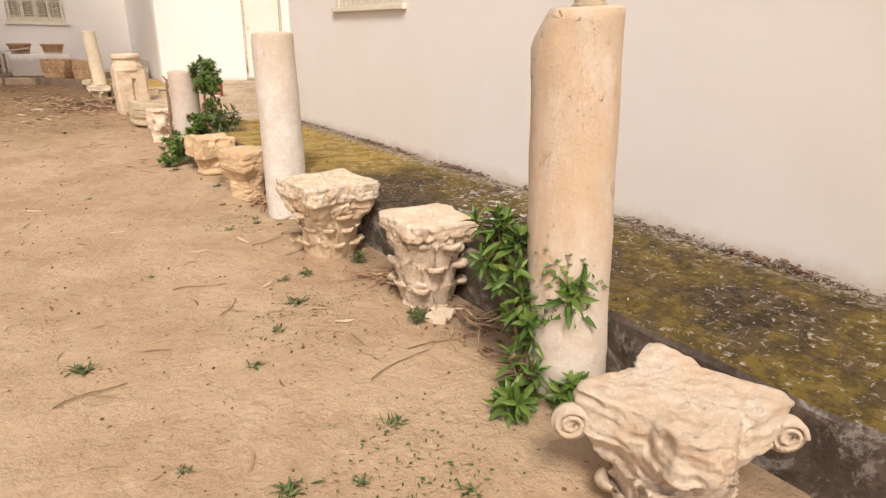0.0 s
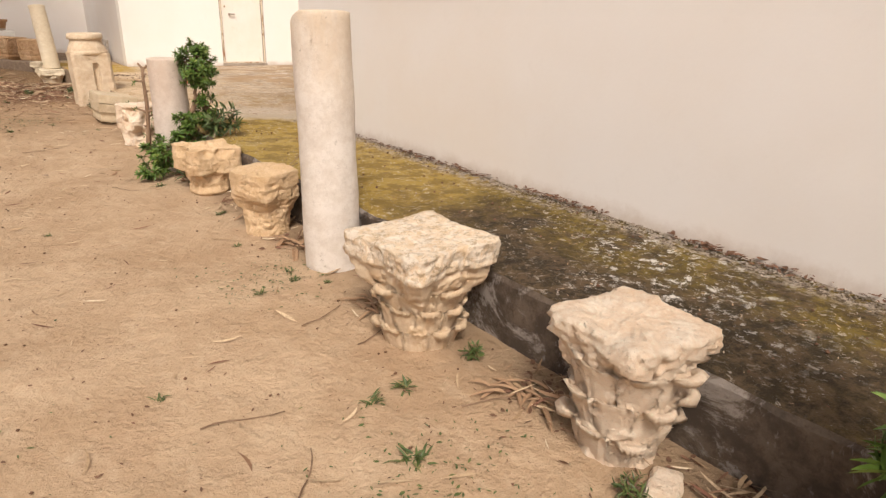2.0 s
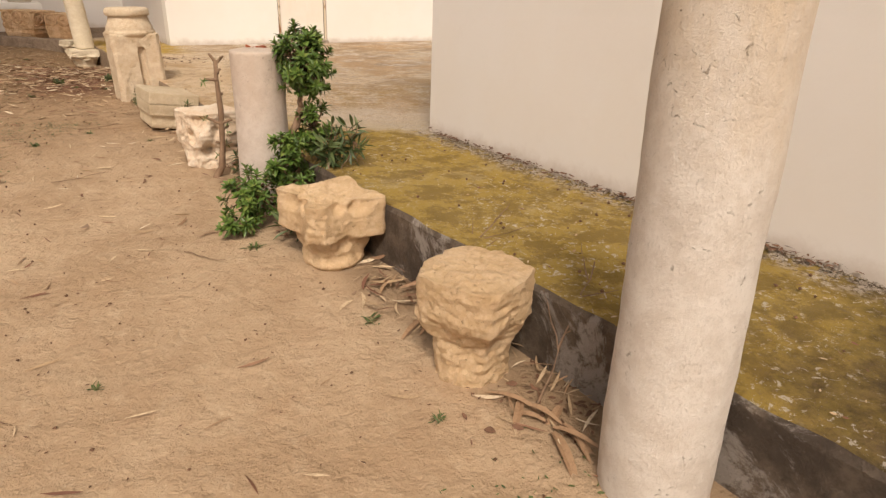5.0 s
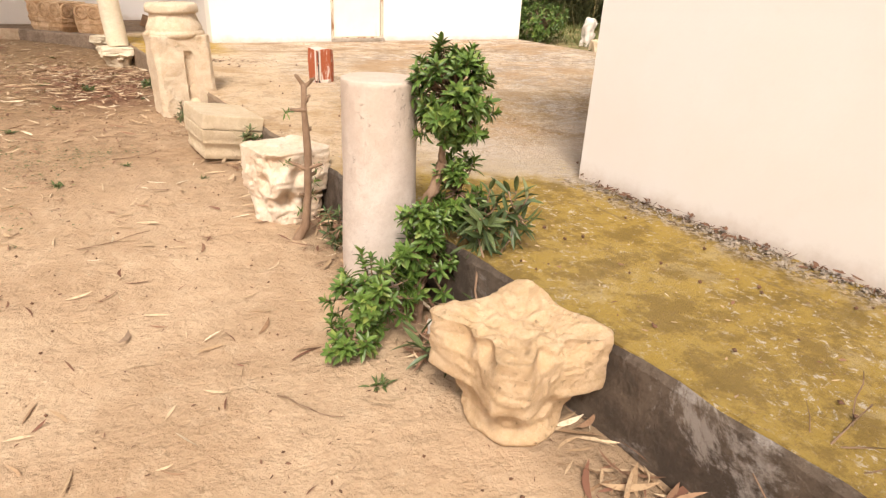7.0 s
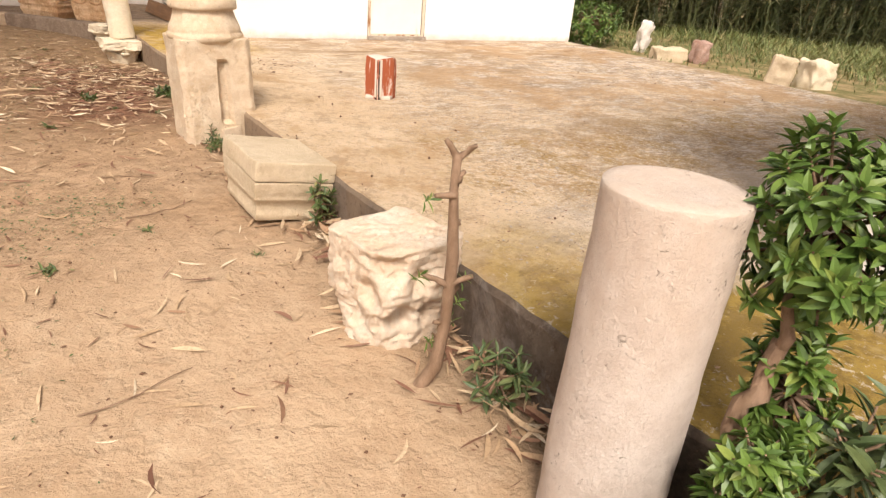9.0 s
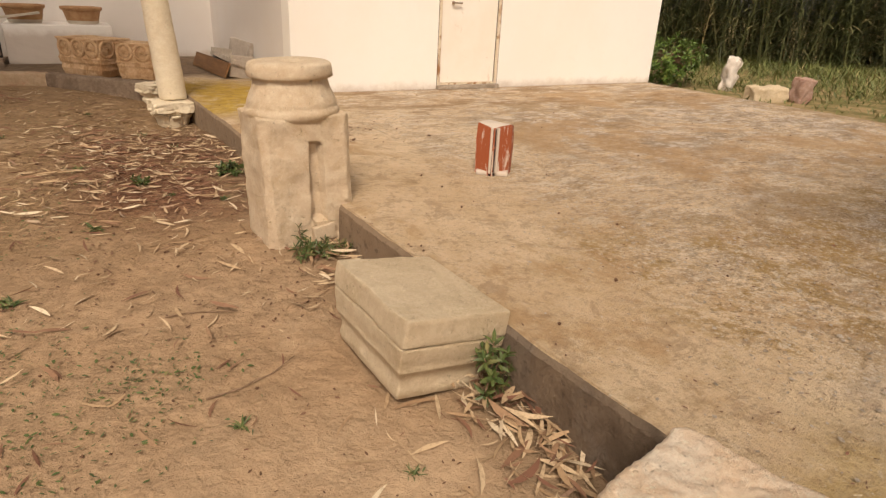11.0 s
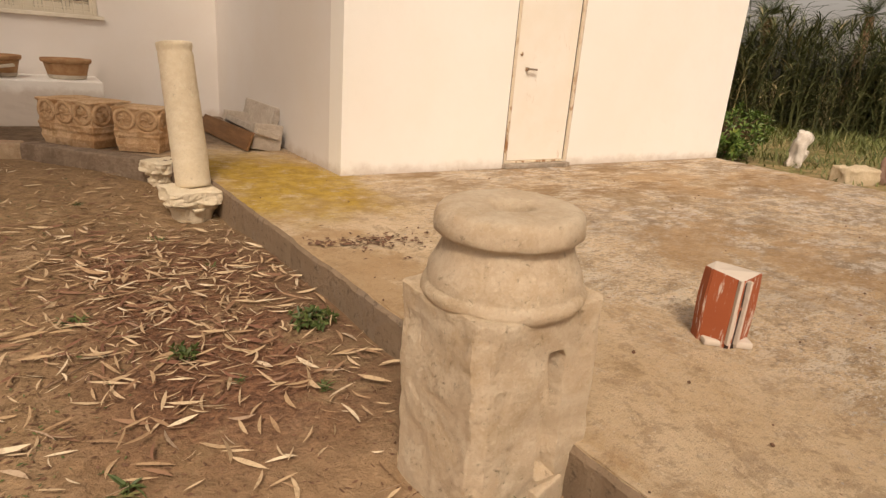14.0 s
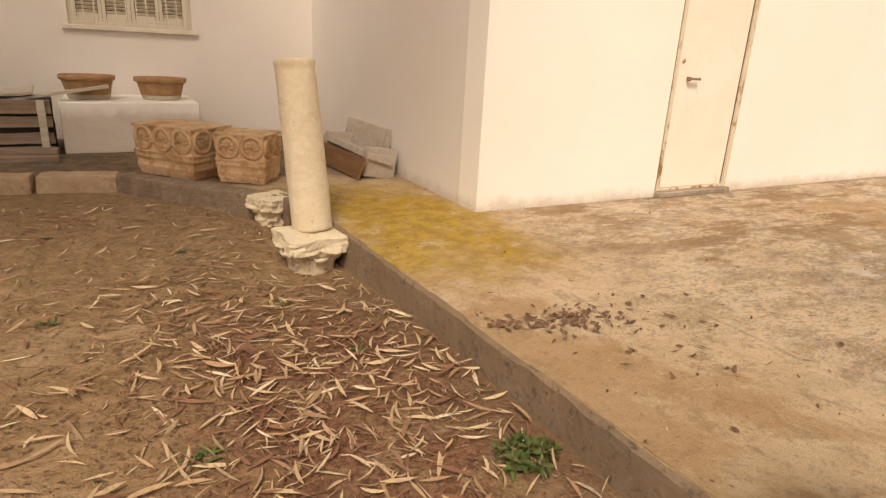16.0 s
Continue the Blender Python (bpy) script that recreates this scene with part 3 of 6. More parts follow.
# ---- walls ----
def wall(name, axis, at, thick, u0, u1, z0, z1, holes, mat, label):
    """A wall along x or y: its face is at `at`, its body goes on by thick; holes: (u0, u1, z0, z1)."""
    us = sorted({u0, u1, *[h[0] for h in holes], *[h[1] for h in holes]})
    zs = sorted({z0, z1, *[h[2] for h in holes], *[h[3] for h in holes]})
    full = {}
    for i in range(len(us) - 1):
        for j in range(len(zs) - 1):
            cu, cz = (us[i] + us[i + 1]) / 2, (zs[j] + zs[j + 1]) / 2
            full[i, j] = not any(h[0] < cu < h[1] and h[2] < cz < h[3] for h in holes)
    verts, faces = [], []

    def p(u, d, z):
        return (u, at + d, z) if axis == "x" else (at + d, u, z)

    def quad(*ps):
        faces.append(tuple(range(len(verts), len(verts) + 4)))
        verts.extend(ps)

    for (i, j), ok in full.items():
        if not ok:
            continue
        a, b, c, d = us[i], us[i + 1], zs[j], zs[j + 1]
        quad(p(a, 0, c), p(b, 0, c), p(b, 0, d), p(a, 0, d))
        quad(p(a, thick, c), p(a, thick, d), p(b, thick, d), p(b, thick, c))
        if not full.get((i - 1, j)):
            quad(p(a, 0, c), p(a, 0, d), p(a, thick, d), p(a, thick, c))
        if not full.get((i + 1, j)):
            quad(p(b, 0, c), p(b, thick, c), p(b, thick, d), p(b, 0, d))
        if not full.get((i, j - 1)):
            quad(p(a, 0, c), p(a, thick, c), p(b, thick, c), p(b, 0, c))
        if not full.get((i, j + 1)):
            quad(p(a, 0, d), p(b, 0, d), p(b, thick, d), p(a, thick, d))
    me = mesh_of(name, verts, faces, mat)
    bm = bmesh.new()
    bm.from_mesh(me)
    bmesh.ops.remove_doubles(bm, verts=bm.verts[:], dist=1e-5)
    bmesh.ops.recalc_face_normals(bm, faces=bm.faces[:])
    bm.to_mesh(me)
    bm.free()
    return thing(name, me, None, label, "wall", kind="structure")


LW, LE = 3.00, 7.945            # long wall: its face and its end
BX, BY, BR = 2.62, 15.935, 8.96  # door block: left face, front face, right end
BW = 20.62                      # back wall
W1 = (4.95, 6.45, 1.86, 2.95)   # window in the long wall
W2 = (-0.33, 1.04, 1.74, 2.85)  # window in the back wall
DOOR = (4.68, 5.70, 0.43, 2.50)
SLANT = 1.5                     # degrees by which the long building turns on its corner
TURN = Matrix.Translation((LW, LE, 0)) @ pose(0, 0, 0, 0, 0, SLANT) @ Matrix.Translation((-LW, -LE, 0))
east = []
east.append(wall("wall_east", "y", LW, 0.3, -9, LE, 0.2, 3.7, [W1], WALL, "long white limewashed wall with a dirty foot"))
east.append(wall("wall_east_end", "x", LE, -0.3, LW + 0.3, 9.0, 0.2, 3.7, [], WALL, "white limewashed end wall"))
east.append(wall("wall_east_back", "y", 9.0, -0.3, -9, LE - 0.3, 0.2, 3.7, [], WALL, "plain white outer wall"))
wall("wall_block_front", "x", BY, 0.3, BX, BR, 0.2, 3.6, [DOOR], BRIGHT_WASH, "limewashed wall with a metal door, coloured brighter as the sunlit face")
wall("wall_block_side", "y", BX, 0.3, BY + 0.3, BW, 0.2, 3.6, [], WALL, "white limewashed side wall, duller in colour than the sunlit front")
wall("wall_block_right", "y", BR, -0.3, BY + 0.3, BW + 0.3, 0.2, 3.6, [], WALL, "plain white outer wall")
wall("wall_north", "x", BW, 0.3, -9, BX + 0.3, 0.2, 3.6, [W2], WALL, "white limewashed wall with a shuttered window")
wall("wall_yard_west", "y", -9, -0.3, -9, 20.92, -0.1, 2.4, [], WALL, "plain white yard wall")
wall("wall_yard_south", "x", -9, -0.3, -9.3, 9.0, -0.1, 2.4, [], WALL, "plain white yard wall")


def roof(name, x0, x1, y0, y1, z):
    return thing(name, from_bm(name, box(bmesh.new(), x0, x1, y0, y1, z, z + 0.15), BRIGHT_WASH), None, "flat plastered roof slab", "roof", kind="structure")


east.append(roof("roof_east", LW - 0.05, 9.05, -9, LE + 0.05, 3.7))
for ob in east:
    ob.matrix_basis = TURN
roof("roof_block", BX - 0.05, BR + 0.05, BY - 0.05, BW + 0.4, 3.6)


# ---- carved capitals ----
def capital(label, x, y, z0, h, w, rb, rot, mat, seed, leaf=0.05, worn=0.02, group="capitals along the kerb", lean=0.0, square=1.0, count=8, plate=0.80, deep=1.0, hollow=0.10, coarse=1.0, dents=(), horn=0.0, foot=0.0, dish=0.0, horns=(1, 1, 1, 1), step=0.58, ragged=1.0):
    """A Corinthian capital worn by weather: bell, two tiers of leaves, corner brackets, square hollow-sided top plate."""
    around, up = 200, 76
    h = h + 0.03
    verts, faces = [], []
    off = Vector((seed * 7.3, seed * 3.1, seed * 1.9))

    def corner(th):
        """0 to 1 towards the nearest corner, and how much of that corner is left."""
        a = th % (2 * math.pi)
        i = int(a // (math.pi / 2))
        near = abs(a - (i + 0.5) * math.pi / 2)
        return near, horns[i]

    def place(th, u):
        bell = rb * (1.0 + 0.10 * u + 0.32 * smooth01(0.4, 0.95, u))
        if foot:
            lobes = 0.75 + 0.25 * abs(math.cos(4.5 * th + seed))
            bell += foot * lobes * math.exp(-(((u - 0.14) / 0.075) ** 2))
        near, left = corner(th)
        c, s = abs(math.cos(th)), abs(math.sin(th))
        sq = min((w / 2) / max(c, s), w / 2 * (1.06 + 0.27 * left)) * (1 - hollow * math.cos(2 * th) ** 2)
        sq = square * sq + (1 - square) * w / 2 * 1.08
        k = smooth01(plate - 0.32, plate + 0.02, u)
        k = (1 - step) * k + step * smooth01(plate - 0.035, plate, u)
        r = bell * (1 - k) + sq * k
        if horn and u < plate + 0.02:
            bracket = math.exp(-((near / 0.30) ** 4)) * left * smooth01(plate - 0.48, plate - 0.06, u)
            r = max(r, bell + (sq * 0.96 - bell) * horn * bracket)
        drop = 0.0
        for lo, hi, ph in ((0.0, 0.40, 0.0), (0.30, 0.72, math.pi / count)):
            t = (u - lo) / (hi - lo)
            if 0 < t < 1.25:
                rib = abs(math.cos(count / 2 * (th + ph)))
                body = rib ** 0.7 * (0.82 + 0.18 * abs(math.cos(count * 2.5 * (th + ph))))
                rise = t ** 2.2 if t < 0.92 else max(0.0, 1 - (t - 0.92) / 0.14)
                r += leaf * body * rise
                drop += leaf * 0.35 * body * rise
                r -= leaf * 0.35 * (1 - rib) * min(1, t * 2) * (1 if t < 1 else 0)
        p = Vector((math.cos(th) * r, math.sin(th) * r, h * u - drop))
        q = p + off
        slab = smooth01(plate - 0.02, plate + 0.02, u)
        e = worn * coarse * 0.8 * (noise.voronoi(q * 17)[0][0] - 0.4) * (1 - 0.6 * slab)
        e += worn * ((1.1 - 0.5 * slab) * noise.noise(q * 5) + (0.75 * noise.noise(q * 13) + 0.45 * noise.noise(q * 34) + 0.25 * noise.noise(q * 75)) * coarse)
        # layered breaks along the bedding
        e += worn * 0.5 * noise.noise(Vector((q.x * 9, q.y * 9, q.z * 42))) * coarse
        pit = max(0.0, noise.noise(q * 17 + Vector((9, 2, 4))) - 0.24) * worn * 2.6 * deep * coarse
        e -= worn * coarse ** 3 * 1.1 * max(0.0, 0.16 - abs(noise.noise(q * 8 + Vector((5, 1, 2))))) / 0.16 * (1 - 0.6 * slab)
        n = Vector((math.cos(th), math.sin(th), 0))
        for da, du, rad, depth in dents:
            gap = (th - radians(da) + math.pi) % (2 * math.pi) - math.pi
            e -= depth * math.exp(-(((gap * r) ** 2 + ((u - du) * h) ** 2) / rad ** 2) ** 1.5)
        p += n * (e - pit)
        p.z += 0.5 * worn * noise.noise(q * 9 + Vector((3, 3, 3))) * smooth01(0.05, 0.3, u)
        return p

    for j in range(up + 1):
        for i in range(around):
            verts.append(place(2 * math.pi * i / around, j / up))
    rings = 22
    rim = verts[-around:]
    for k in range(1, rings):
        f = 1 - k / rings
        for p in rim:
            q = Vector((p.x * f, p.y * f, 0)) + off
            round_off = 0.003 * smooth01(0.0, 0.12, k / rings) - dish * smooth01(0.15, 0.6, k / rings)
            rough_top = 0.55 * noise.noise(q * 7) + 0.45 * noise.noise(q * 18) + 0.3 * noise.noise(q * 45) - 0.6 * max(0.0, noise.noise(q * 11 + Vector((4, 4, 0))) - 0.25)
            verts.append(Vector((p.x * f, p.y * f, h + (p.z - h) * f + round_off + worn * ragged * rough_top)))
    verts.append(Vector((0, 0, h - dish)))
    rows = up + rings
    for j in range(rows - 1):
        for i in range(around):
            k = (i + 1) % around
            faces.append((j * around + i, j * around + k, (j + 1) * around + k, (j + 1) * around + i))
    last = (rows - 1) * around
    faces += [(last + i, last + (i + 1) % around, len(verts) - 1) for i in range(around)]
    faces.append(tuple(reversed(range(around))))
    me = mesh_of("stone_capital", verts, faces, mat, True)
    return thing("stone_capital", me, pose(x, y, z0 - 0.03, lean, 0, rot), label, "capital", group)


def acanthus(wid, hgt, out, rb, seed, mat, cut=1.0):
    """One carved leaf: x across, y outward, z up; a lobed tongue whose tip curls over."""
    rows, cols = 15, 11
    front, back = [], []
    off = Vector((seed * 3.3, seed * 1.7, seed))
    for i in range(rows):
        v = i / (rows - 1) * cut
        if v <= 0.7:
            z, y = hgt * 0.9 * v / 0.7, out * 0.40 * (v / 0.7) ** 2
            ny, nz = 1.0, -0.1
        else:
            a = (v - 0.7) / 0.3 * math.pi * 0.85
            r = out * 0.34
            z, y = hgt * 0.9 + r * math.sin(a), out * 0.40 + r * (1 - math.cos(a))
            ny, nz = math.cos(a) * 0.5 + 0.5, math.sin(a)
        w = wid * (0.70 + 0.30 * math.sin(math.pi * min(1, v * 0.9))) * (0.84 + 0.16 * abs(math.cos(4.5 * math.pi * v))) * (1 - 0.45 * smooth01(0.72, 1.0, v))
        for j in range(cols):
            s = 2 * j / (cols - 1) - 1
            x = s * w / 2
            vein = 0.006 * math.cos(s * 4 * math.pi) + 0.008 * (1 - abs(s)) - 0.006 * (1 if abs(s) < 0.1 else 0)
            yy = y - x * x / (2 * rb) + vein
            p = Vector((x, yy, z))
            e = noise.noise((p + off) * 14) * 0.014 + noise.noise((p + off) * 45) * 0.005
            p += Vector((0, e, e * 0.5))
            front.append(p)
            back.append(Vector((x * 0.92, p.y - 0.045 * ny, p.z - 0.040 * max(0.0, nz))))
    verts = front + back
    n = len(front)
    faces = []
    for i in range(rows - 1):
        for j in range(cols - 1):
            a = i * cols + j
            faces.append((a, a + 1, a + cols + 1, a + cols))
            faces.append((n + a, n + a + cols, n + a + cols + 1, n + a + 1))
    rim = [j for j in range(cols)] + [i * cols + cols - 1 for i in range(1, rows)] + [(rows - 1) * cols + j for j in range(cols - 2, -1, -1)] + [i * cols for i in range(rows - 2, 0, -1)]
    for a, b in zip(rim, rim[1:] + rim[:1]):
        faces.append((a, n + a, n + b, b))
    return mesh_of("leaf", verts, faces, mat, True)


def leaf_tiers(cap, h, rb, mat, seed, tiers, out):
    rng = random.Random(seed)
    for lo, hi, count, phase, grow in tiers:
        hgt = (hi - lo) * h
        kinds = [acanthus(2 * math.pi * rb * grow / count * 1.18, hgt, out, rb, seed + k, mat, c) for k, c in enumerate((1.0, 0.88, 0.78, 0.94))]
        for i in range(count):
            a = 360 * i / count + phase
            m = pose(0, 0, 0, 0, 0, a - 90) @ pose(0, rb * grow - 0.006, lo * h, -4, 0, 0) @ Matrix.Diagonal((rng.uniform(0.92, 1.06), rng.uniform(0.9, 1.1), rng.uniform(0.93, 1.03), 1))
            part("leaf", rng.choice(kinds), None, cap, "", m)


def volute(parent, x, y, z, rot, r=0.05):
    """A small spiral scroll at a corner of a capital."""
    verts, faces = [], []
    turns, n = 2.1, 60
    for i in range(n):
        a = 2 * math.pi * turns * i / n
        rr = r * (1 - 0.80 * i / n)
        t = 0.011 * (1 - 0.5 * i / n)
        for dr, dd in ((-t, 0.0), (-t * 0.6, -0.016), (t * 0.6, -0.016), (t, 0.0)):
            verts.append((math.cos(a) * (rr + dr), dd, math.sin(a) * (rr + dr)))
    for i in range(n - 1):
        for k in range(3):
            faces.append((i * 4 + k, i * 4 + k + 1, i * 4 + k + 5, i * 4 + k + 4))
    v2, f2 = lathe([(r * 1.08, -0.035), (r * 1.12, -0.02), (r * 1.1, 0.0)], 28, 0.004, x)
    base = len(verts)
    verts += [(a, -c, b) for a, b, c in v2]
    faces += [tuple(base + i for i in f) for f in f2]
    me = mesh_of("volute", verts, faces, PINKISH, True)
    return part("volute", me, None, parent, "", pose(x, y, z, 0, 0, rot))


cap_a = capital("pale worn four-horned stone capital with corner scrolls", 1.415, 0.32, 0.03, 0.475, 0.50, 0.15, 7, PINKISH, 1.0, 0.018, 0.016, square=1.0, plate=0.72, hollow=0.20, horn=0.75, horns=(1, 1, 0.25, 0.8))
leaf_tiers(cap_a, 0.50, 0.155, PINKISH, 61, ((0.0, 0.32, 8, 0, 1.0), (0.20, 0.54, 8, 22.5, 1.05)), 0.075)
volute(cap_a, 0.205, -0.262, 0.390, -45, 0.056)
volute(cap_a, -0.272, 0.215, 0.390, -45, 0.056)
cap_b = capital("pale pink acanthus capital with broken leaf tips", 1.67, 2.25, 0.03, 0.535, 0.46, 0.145, -6, PINKISH, 2.0, 0.018, 0.018, plate=0.86, hollow=0.08, horn=0.6, horns=(0.8, 1, 0.6, 1), ragged=1.4)
leaf_tiers(cap_b, 0.575, 0.150, PINKISH, 62, ((0.02, 0.32, 8, 10, 1.0), (0.24, 0.56, 8, 32, 1.10), (0.50, 0.80, 8, 10, 1.22)), 0.088)
cap_c = capital("limestone acanthus capital with a lichened flat top", 1.525, 3.37, 0.03, 0.545, 0.57, 0.175, 5, GREYTOP, 3.6, 0.016, 0.015, plate=0.80, hollow=0.12, horn=0.8, horns=(1, 1, 0.9, 1))
leaf_tiers(cap_c, 0.575, 0.180, GREYTOP, 63, ((0.0, 0.26, 10, 7, 1.0), (0.20, 0.46, 10, 25, 1.04), (0.40, 0.62, 8, 0, 1.10)), 0.062)
capital("small honey stone capital worn nearly smooth", 1.495, 5.33, 0.03, 0.455, 0.40, 0.150, 20, HONEY, 4.0, 0.006, 0.018, square=0.4, plate=0.60, step=0.12, horn=0.2, hollow=0.04, coarse=0.7, ragged=1.3, dents=((215, 0.45, 0.07, 0.03), (262, 0.52, 0.08, 0.035), (170, 0.5, 0.07, 0.03)))
capital("honey-coloured worn capital with broken horns", 1.485, 6.68, -0.005, 0.425, 0.485, 0.150, 2, HONEY, 5.0, 0.0, 0.016, square=1.0, plate=0.52, step=0.68, deep=0.9, hollow=0.18, coarse=0.62, horn=0.4, foot=0.035, dish=0.03, ragged=2.2, horns=(0.9, 1, 0.5, 1), dents=((200, 0.95, 0.05, 0.055), (250, 0.97, 0.05, 0.055), (290, 0.95, 0.045, 0.045), (160, 0.92, 0.05, 0.05), (225, 0.52, 0.04, 0.02), (270, 0.45, 0.05, 0.02)))
capital("battered whitish capital eaten into hollows", 1.42, 8.97, 0.03, 0.47, 0.43, 0.20, 12, PINKISH, 6.4, 0.015, 0.022, square=0.75, plate=0.45, deep=0.6, coarse=0.7, horn=0.4, dents=((205, 0.62, 0.06, 0.06), (238, 0.40, 0.055, 0.10), (262, 0.70, 0.05, 0.05), (285, 0.35, 0.06, 0.06), (180, 0.30, 0.06, 0.05), (225, 0.88, 0.07, 0.05)))


# ---- columns ----
def column(label, base, top, r0, r1, mat, seed, chip=None, group="column shafts", bands=()):
    a, b = Vector(base), Vector(top)
    length = (b - a).length
    rows = []
    n = 54
    for i in range(n + 1):
        u = i / n
        r = r0 + (r1 - r0) * u
        for at, wide, out in bands:
            r += out * math.exp(-(((u - at) / wide) ** 2))
        rows.append((r, u * length))
    rows += [(r1 * 0.985, length + 0.004), (r1 * 0.8, length + 0.010), (r1 * 0.5, length + 0.006), (r1 * 0.12, length + 0.008)]
    v, f = lathe(rows, 72, 0.006, seed, chip, 0.0022)
    turn = (b - a).to_track_quat("Z", "X").to_matrix().to_4x4()
    return thing("column_shaft", mesh_of("column_shaft", v, f, mat, True), Matrix.Translation(a) @ turn, label, "column", group)


def chip_a(p):
    """A corner broken off the top."""
    n = Vector((-0.75, 0.45, 0.55)).normalized()
    over = (p - Vector((-0.128, 0.075, 1.60))).dot(n)
    return p - n * over * 0.95 if over > 0 else p


def chip_b(p):
    n = Vector((-0.5, -0.5, 0.7)).normalized()
    over = (p - Vector((-0.125, -0.10, 1.55))).dot(n)
    return p - n * over * 0.8 if over > 0 else p


column("tall ochre-stained marble column shaft with a broken rim", (1.68, 1.06, -0.02), (1.575, 1.075, 1.66), 0.176, 0.170, STAINED, 1.3, chip_a)
column("tall greyish white marble column shaft", (1.605, 4.47, -0.02), (1.585, 4.52, 1.56), 0.180, 0.170, MARBLE, 2.6, chip_b)
column("short pale marble column shaft beside a shrub", (1.485, 7.77, -0.05), (1.485, 7.77, 1.085), 0.180, 0.170, ROSY, 3.9)
v, f = lathe([(0.045, 0), (0.06, 0.01), (0.064, 0.02), (0.052, 0.028), (0.055, 0.042), (0.035, 0.046)], 28, 0.008, 5.5)
thing("stone_fragment", mesh_of("stone_fragment", v, f, DULL, True), pose(1.61, 1.05, 1.655), "small flat stone lying on a column top", "stone")


# ---- moulded block ----
def moulded_block():
    ob = empty("moulded_block", pose(1.335, 10.32, 0.125, -1.0, 8.0, 1), "dull pale stone block with moulded sides against the kerb", "stone block")

    def taper(p):
        u = p.z / 0.24
        k = 0.84 + 0.16 * smooth01(0.05, 0.95, u) + 0.028 * math.exp(-(((u - 0.12) / 0.09) ** 2)) + 0.022 * math.exp(-(((u - 0.55) / 0.06) ** 2)) - 0.02 * math.exp(-(((u - 0.36) / 0.1) ** 2))
        return Vector((p.x * k, p.y * k, p.z))

    part("body", rough_box(bmesh.new(), 0.455, 0.62, 0.235, 20, 0.0025, 2, 0.01, taper), DULL, ob)
    part("top_slab", rough_box(bmesh.new(), 0.46, 0.63, 0.11, 9, 0.006, 3, 0.014), DULL, ob, "", pose(0, 0, 0.237))


moulded_block()


# ---- pedestal with a turned head ----
def pedestal():
    ob = empty("pedestal", pose(1.395, 11.885, 0.10, 0, -1.6, 2), "squat square pedestal with a turned round head and a hollow panel", "pedestal")

    def shaft(p):
        k = 1.0 - 0.015 * (p.z / 0.80)
        q = Vector((p.x * k, p.y * k, p.z))
        s = 0.24 * k
        # chamfered corners
        over = abs(q.x) + abs(q.y) - s * 1.93
        if over > 0:
            q.x -= math.copysign(over * 0.5, q.x)
            q.y -= math.copysign(over * 0.5, q.y)
        # hollow panel on the front
        if q.y < -s * 0.8 and -0.005 < q.x < 0.080 and 0.20 < q.z < 0.66:
            q.y += 0.05
        return q

    part("shaft", rough_box(bmesh.new(), 0.53, 0.48, 0.80, 26, 0.011, 5, 0.016, shaft), BEIGE, ob)
    rows = [(0.20, 0.74), (0.255, 0.782), (0.266, 0.795), (0.270, 0.812), (0.264, 0.830), (0.252, 0.838), (0.253, 0.852), (0.249, 0.872), (0.240, 0.892), (0.229, 0.915), (0.219, 0.938), (0.211, 0.960), (0.206, 0.980), (0.207, 0.992), (0.226, 0.995), (0.236, 1.002), (0.238, 1.022), (0.235, 1.048), (0.230, 1.064), (0.222, 1.074), (0.208, 1.079), (0.15, 1.082), (0.090, 1.080), (0.068, 1.074), (0.060, 1.05), (0.055, 1.0), (0.045, 0.96), (0.02, 0.955)]
    v, f = lathe(rows, 96, 0.007, 8.2, None, 0.005)
    part("head", mesh_of("head", v, f, BEIGE, True), None, ob, "rounded moulded head with a dowel hole")
    part("boss", rough_box(bmesh.new(), 0.14, 0.05, 0.09, 6, 0.012, 6, 0.01), BEIGE, ob, "", pose(0.055, -0.24, 0.075, 0, 0, 8))


pedestal()


# ---- painted fluted stump ----
def painted_mat(name, a, b, cut):
    m = Mat(name, 0.75, 0.3)
    f = m.ramp(m.noise(30, 7, 0.74, stretch=(1, 1, 0.16)), cut, cut + 0.06)
    m.colour(m.mix(f, a, b))
    return m.bump(m.noise(40, 4, 0.7), 0.004).m


